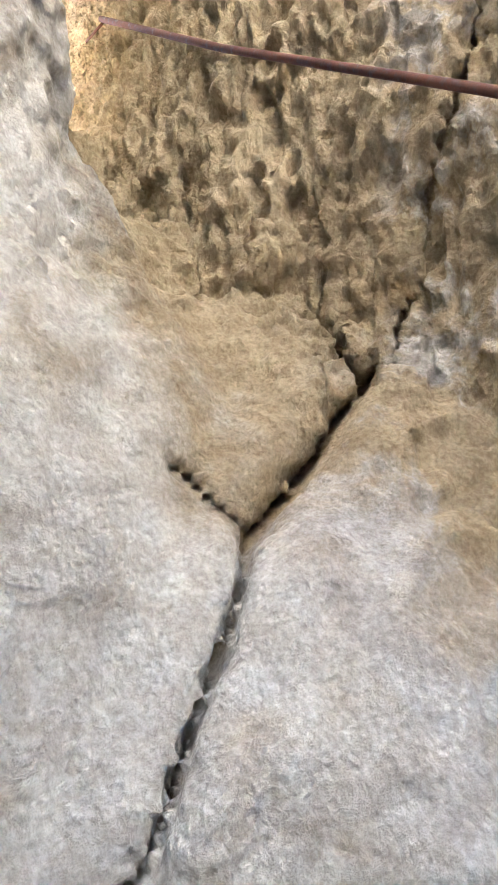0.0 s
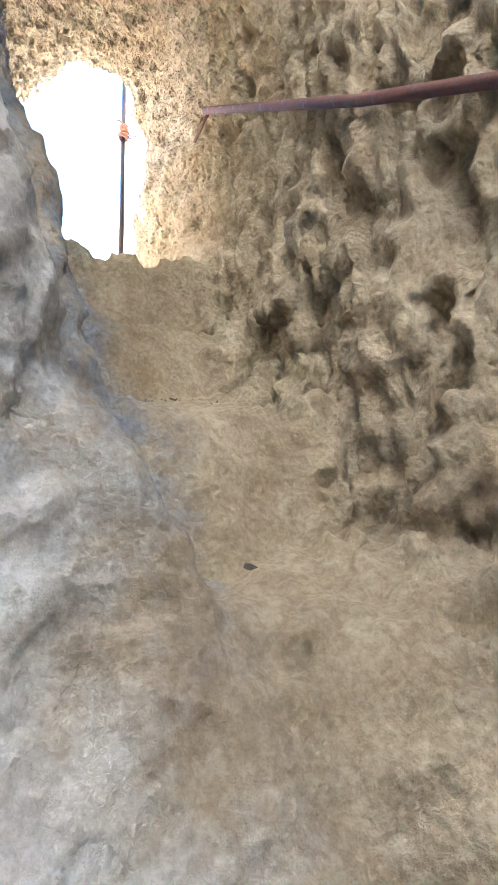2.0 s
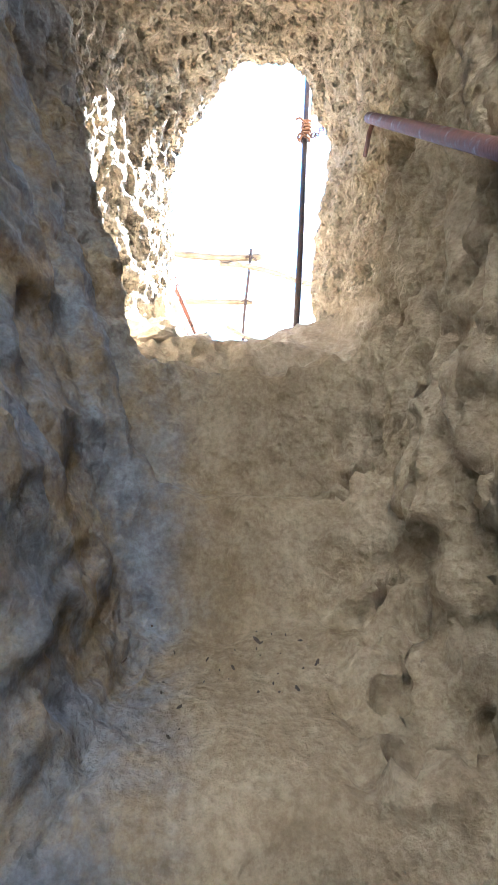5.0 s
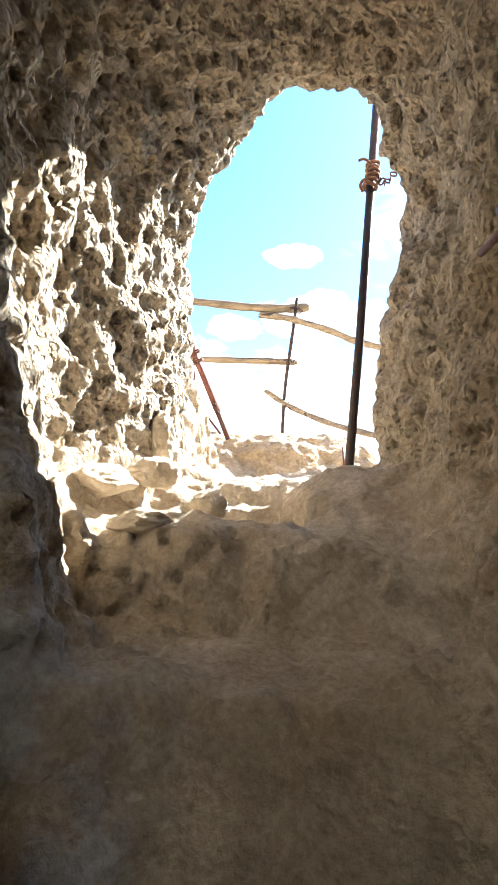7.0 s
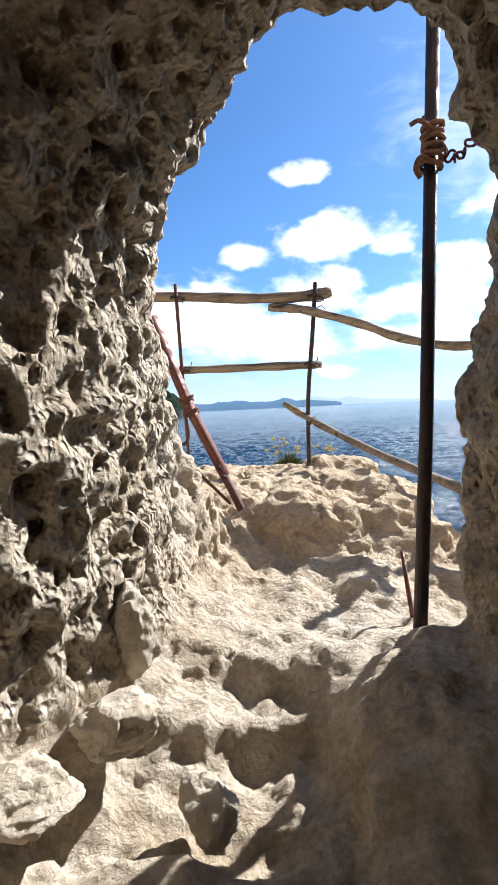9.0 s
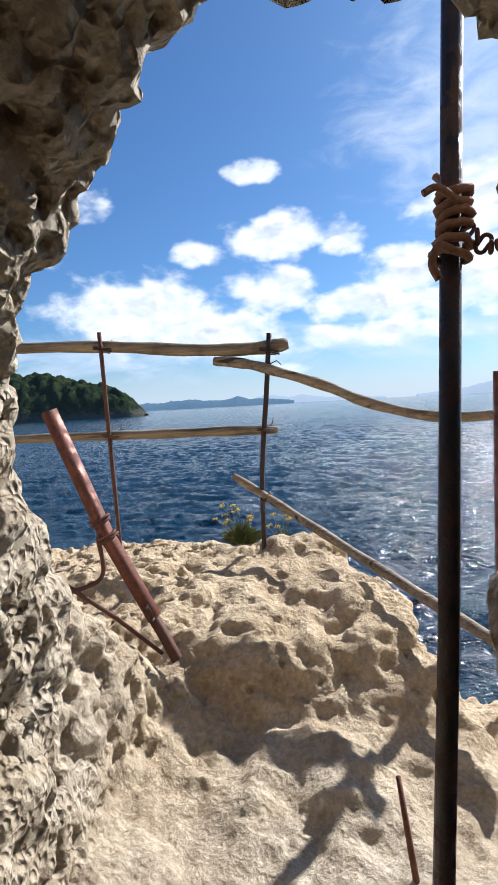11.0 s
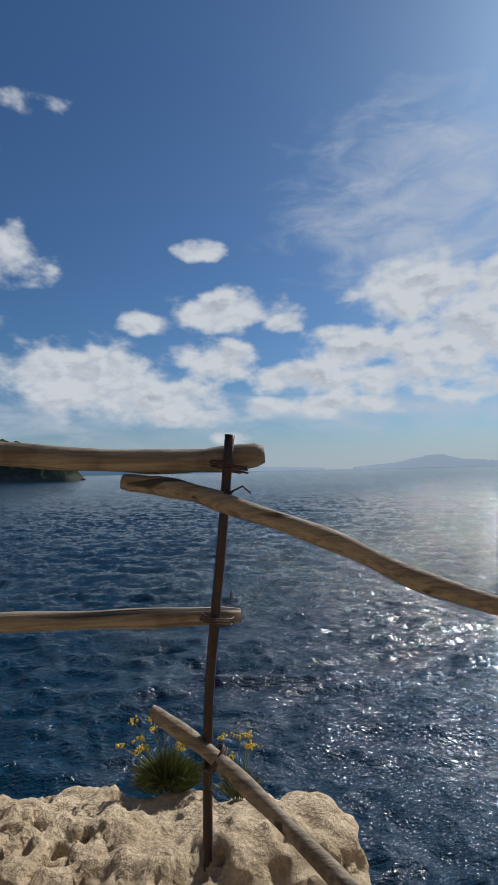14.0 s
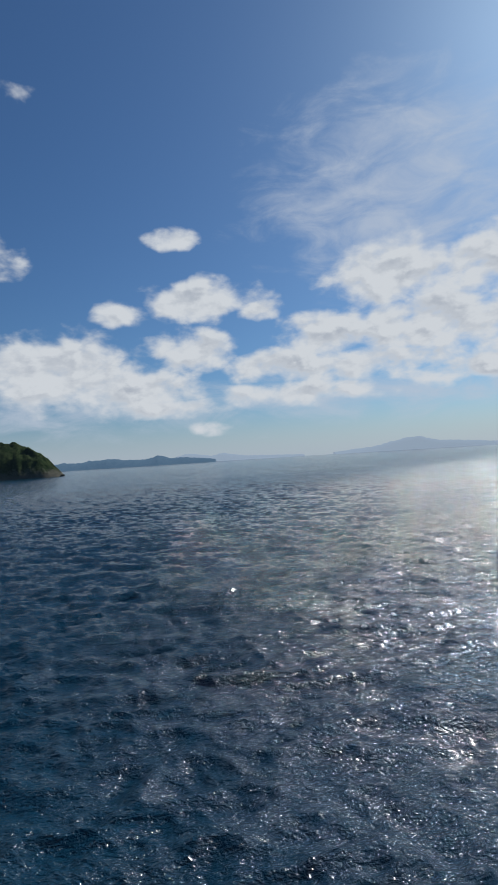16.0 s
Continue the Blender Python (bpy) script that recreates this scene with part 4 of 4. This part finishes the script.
part("bar", rod(((2.44, 5.54, 2.9), (2.44, 5.54, 3.9), (2.44, 5.53, 4.80)), (0.022,) * 3, 4), REDPAINT, side_post)
stub = thing("iron_stake", "short rusty iron stake at the pole's foot", "stake")
part("bar", rod(((1.765, 4.33, 3.60), (1.75, 4.38, 3.75), (1.742, 4.42, 3.85)), (0.008, 0.007, 0.006), 6), REDPAINT, stub)
stake = thing("wooden_stake", "dark round wooden stick lodged in the step", "stick")
BARK = wood_material("dark_bark", (0.10, 0.075, 0.05), (0.035, 0.028, 0.022), 1)
part("trunk", rod(curve_points(((1.495, 1.875, 2.125), (1.53, 1.80, 2.102), (1.575, 1.71, 2.075)), 10), [0.015 - 0.0006 * i for i in range(11)], 10, 0.12, 5), BARK, stake)

# ---- loose stones ----


def stone(label, at, size, seed, turn=0.0):
    rng = random.Random(seed)
    bm = bmesh.new()
    bmesh.ops.create_icosphere(bm, subdivisions=5, radius=1.0)
    cuts = [(Vector((rng.uniform(-1, 1), rng.uniform(-1, 1), rng.uniform(-1, 1))).normalized(), rng.uniform(0.55, 0.85)) for _ in range(9)]
    off = Vector((seed * 3.1, seed * 1.7, 0))
    for v in bm.verts:
        q = v.co.copy()
        for d, h in cuts:
            over = q.dot(d) - h
            if over > 0:
                q -= d * over * 0.9
        q += q.normalized() * (0.12 * noise.noise(q * 2 + off) + 0.09 * noise.noise(q * 4.5 + off) + 0.055 * noise.noise(q * 11 + off))
        v.co = Vector((q.x * size[0], q.y * size[1], q.z * size[2]))
    ob = part("stone", bm, ROCK_STONE)
    ob.matrix_world = pose(*at, rz=turn)
    return tagged(ob, label, "stone", "loose stones")


ROCK_STONE, n, bsdf, p = material("loose_limestone")
n.put(bsdf.inputs["Base Color"], n.mix(n.ramp(n.noise(p, 14, 6, 0.7), 0.3, 0.7), (0.62, 0.53, 0.40), (0.46, 0.37, 0.26)))
bsdf.inputs["Roughness"].default_value = 0.95
n.put(bsdf.inputs["Normal"], n.bump(n.noise(p, 45, 6, 0.72), 0.9, 0.02))
for label, at, size, seed, turn in (
        ("pale angular stone lying on the tunnel floor", (1.04, 3.68, 3.70), (0.10, 0.09, 0.065), 1, 20),
        ("pale broken stone block on the tunnel floor", (1.27, 3.58, 3.60), (0.085, 0.07, 0.06), 2, -30),
        ("flat pale stone against the honeycombed wall", (0.96, 3.50, 3.68), (0.10, 0.09, 0.05), 3, 60),
        ("upright pale stone leaning on the wall", (1.03, 3.86, 3.82), (0.07, 0.09, 0.11), 4, 10),
        ("small three-sided stone on the shaded floor", (1.67, 3.66, 3.645), (0.035, 0.03, 0.025), 5, 40),
        ("flat slab of stone at the tunnel's sill", (1.12, 3.32, 3.58), (0.10, 0.07, 0.035), 6, 15)):
    stone(label, at, size, seed, turn)

# crumbs of rock and dry twigs on the worn tread
rng = random.Random(77)
bm = bmesh.new()
for k in range(70):
    x, y = rng.gauss(1.50, 0.11), rng.uniform(2.05, 2.46)
    r = rng.uniform(0.0015, 0.005)
    m4 = Matrix.Translation((x, y, 2.50 + (y - 2.0) * 0.34 + 0.006)) @ Euler((rng.random() * 3, rng.random() * 3, rng.random() * 3)).to_matrix().to_4x4() @ Matrix.Diagonal((r * rng.uniform(1, 3.5), r, r * 0.7, 1))
    bmesh.ops.create_icosphere(bm, subdivisions=1, radius=1.0, matrix=m4)
tagged(part("rock_crumbs", bm, BARK), "dark crumbs and dry bits scattered on the step", "debris", kind="stuff")

# ---- flowering plant on the ledge's rim ----
LEAF, n, bsdf, p = material("plant_leaf")
n.put(bsdf.inputs["Base Color"], n.mix(n.add("ShaderNodeNewGeometry").outputs["Random Per Island"], (0.07, 0.10, 0.025), (0.16, 0.17, 0.05)))
bsdf.inputs["Roughness"].default_value = 0.7
bsdf.inputs["Transmission Weight"].default_value = 0.0
PETAL, n, bsdf, p = material("yellow_flower")
n.put(bsdf.inputs["Base Color"], n.mix(n.noise(p, 200, 2), (0.62, 0.45, 0.04), (0.45, 0.32, 0.03)))
bsdf.inputs["Roughness"].default_value = 0.8


def plant(label, at, spread, height, leaves, flowers, seed):
    rng = random.Random(seed)
    ob = thing("flowering_plant", label, "plant", group="rim plants")
    ob.location = at
    bm = bmesh.new()
    for k in range(leaves):
        a, f = rng.uniform(0, 6.283), rng.random() ** 0.6
        lean = Vector((math.cos(a) * f * spread, math.sin(a) * f * spread * 0.6, 0))
        base = Vector((lean.x * 0.35, lean.y * 0.35, rng.uniform(0, 0.3) * height))
        tip = lean + Vector((0, 0, height * (0.45 + 0.4 * rng.random()) * (1.1 - 0.6 * f)))
        side = (tip - base).cross(Vector((rng.uniform(-1, 1), rng.uniform(-1, 1), 0.3))).normalized() * rng.uniform(0.002, 0.005)
        mid = (base + tip) / 2 + Vector((0, 0, 0.01))
        q = [bm.verts.new(v) for v in (base, mid + side, tip, mid - side)]
        bm.faces.new(q)
    part("foliage", bm, LEAF, ob, "grey-green narrow leaves")
    for k in range(flowers):
        a, f = rng.uniform(0, 6.283), rng.uniform(0.3, 1.1)
        top = Vector((math.cos(a) * f * spread, math.sin(a) * f * spread * 0.5, height * rng.uniform(0.75, 1.25)))
        st = part("stem", rod(curve_points(((top.x * 0.2, top.y * 0.2, 0.02), (top.x * 0.5, top.y * 0.5, top.z * 0.6), tuple(top)), 6), [0.0016] * 7, 5), LEAF, ob)
        bm = bmesh.new()
        for j in range(14):
            o = Vector((rng.gauss(0, 0.010), rng.gauss(0, 0.010), rng.gauss(0, 0.004)))
            bmesh.ops.create_icosphere(bm, subdivisions=1, radius=rng.uniform(0.003, 0.0055), matrix=Matrix.Translation(top + o))
        part("flower_head", bm, PETAL, st, "yellow flower head")
    return ob


plant("bushy grey-green plant with yellow flowers on the rim", (1.27, 6.50, 3.83), 0.15, 0.22, 900, 11, 801)
plant("sparse yellow-flowered plant behind the post", (1.52, 6.48, 3.80), 0.10, 0.20, 160, 7, 802)
plant("dry low tuft at the foot of the post", (1.55, 6.12, 3.90), 0.06, 0.08, 160, 0, 803)
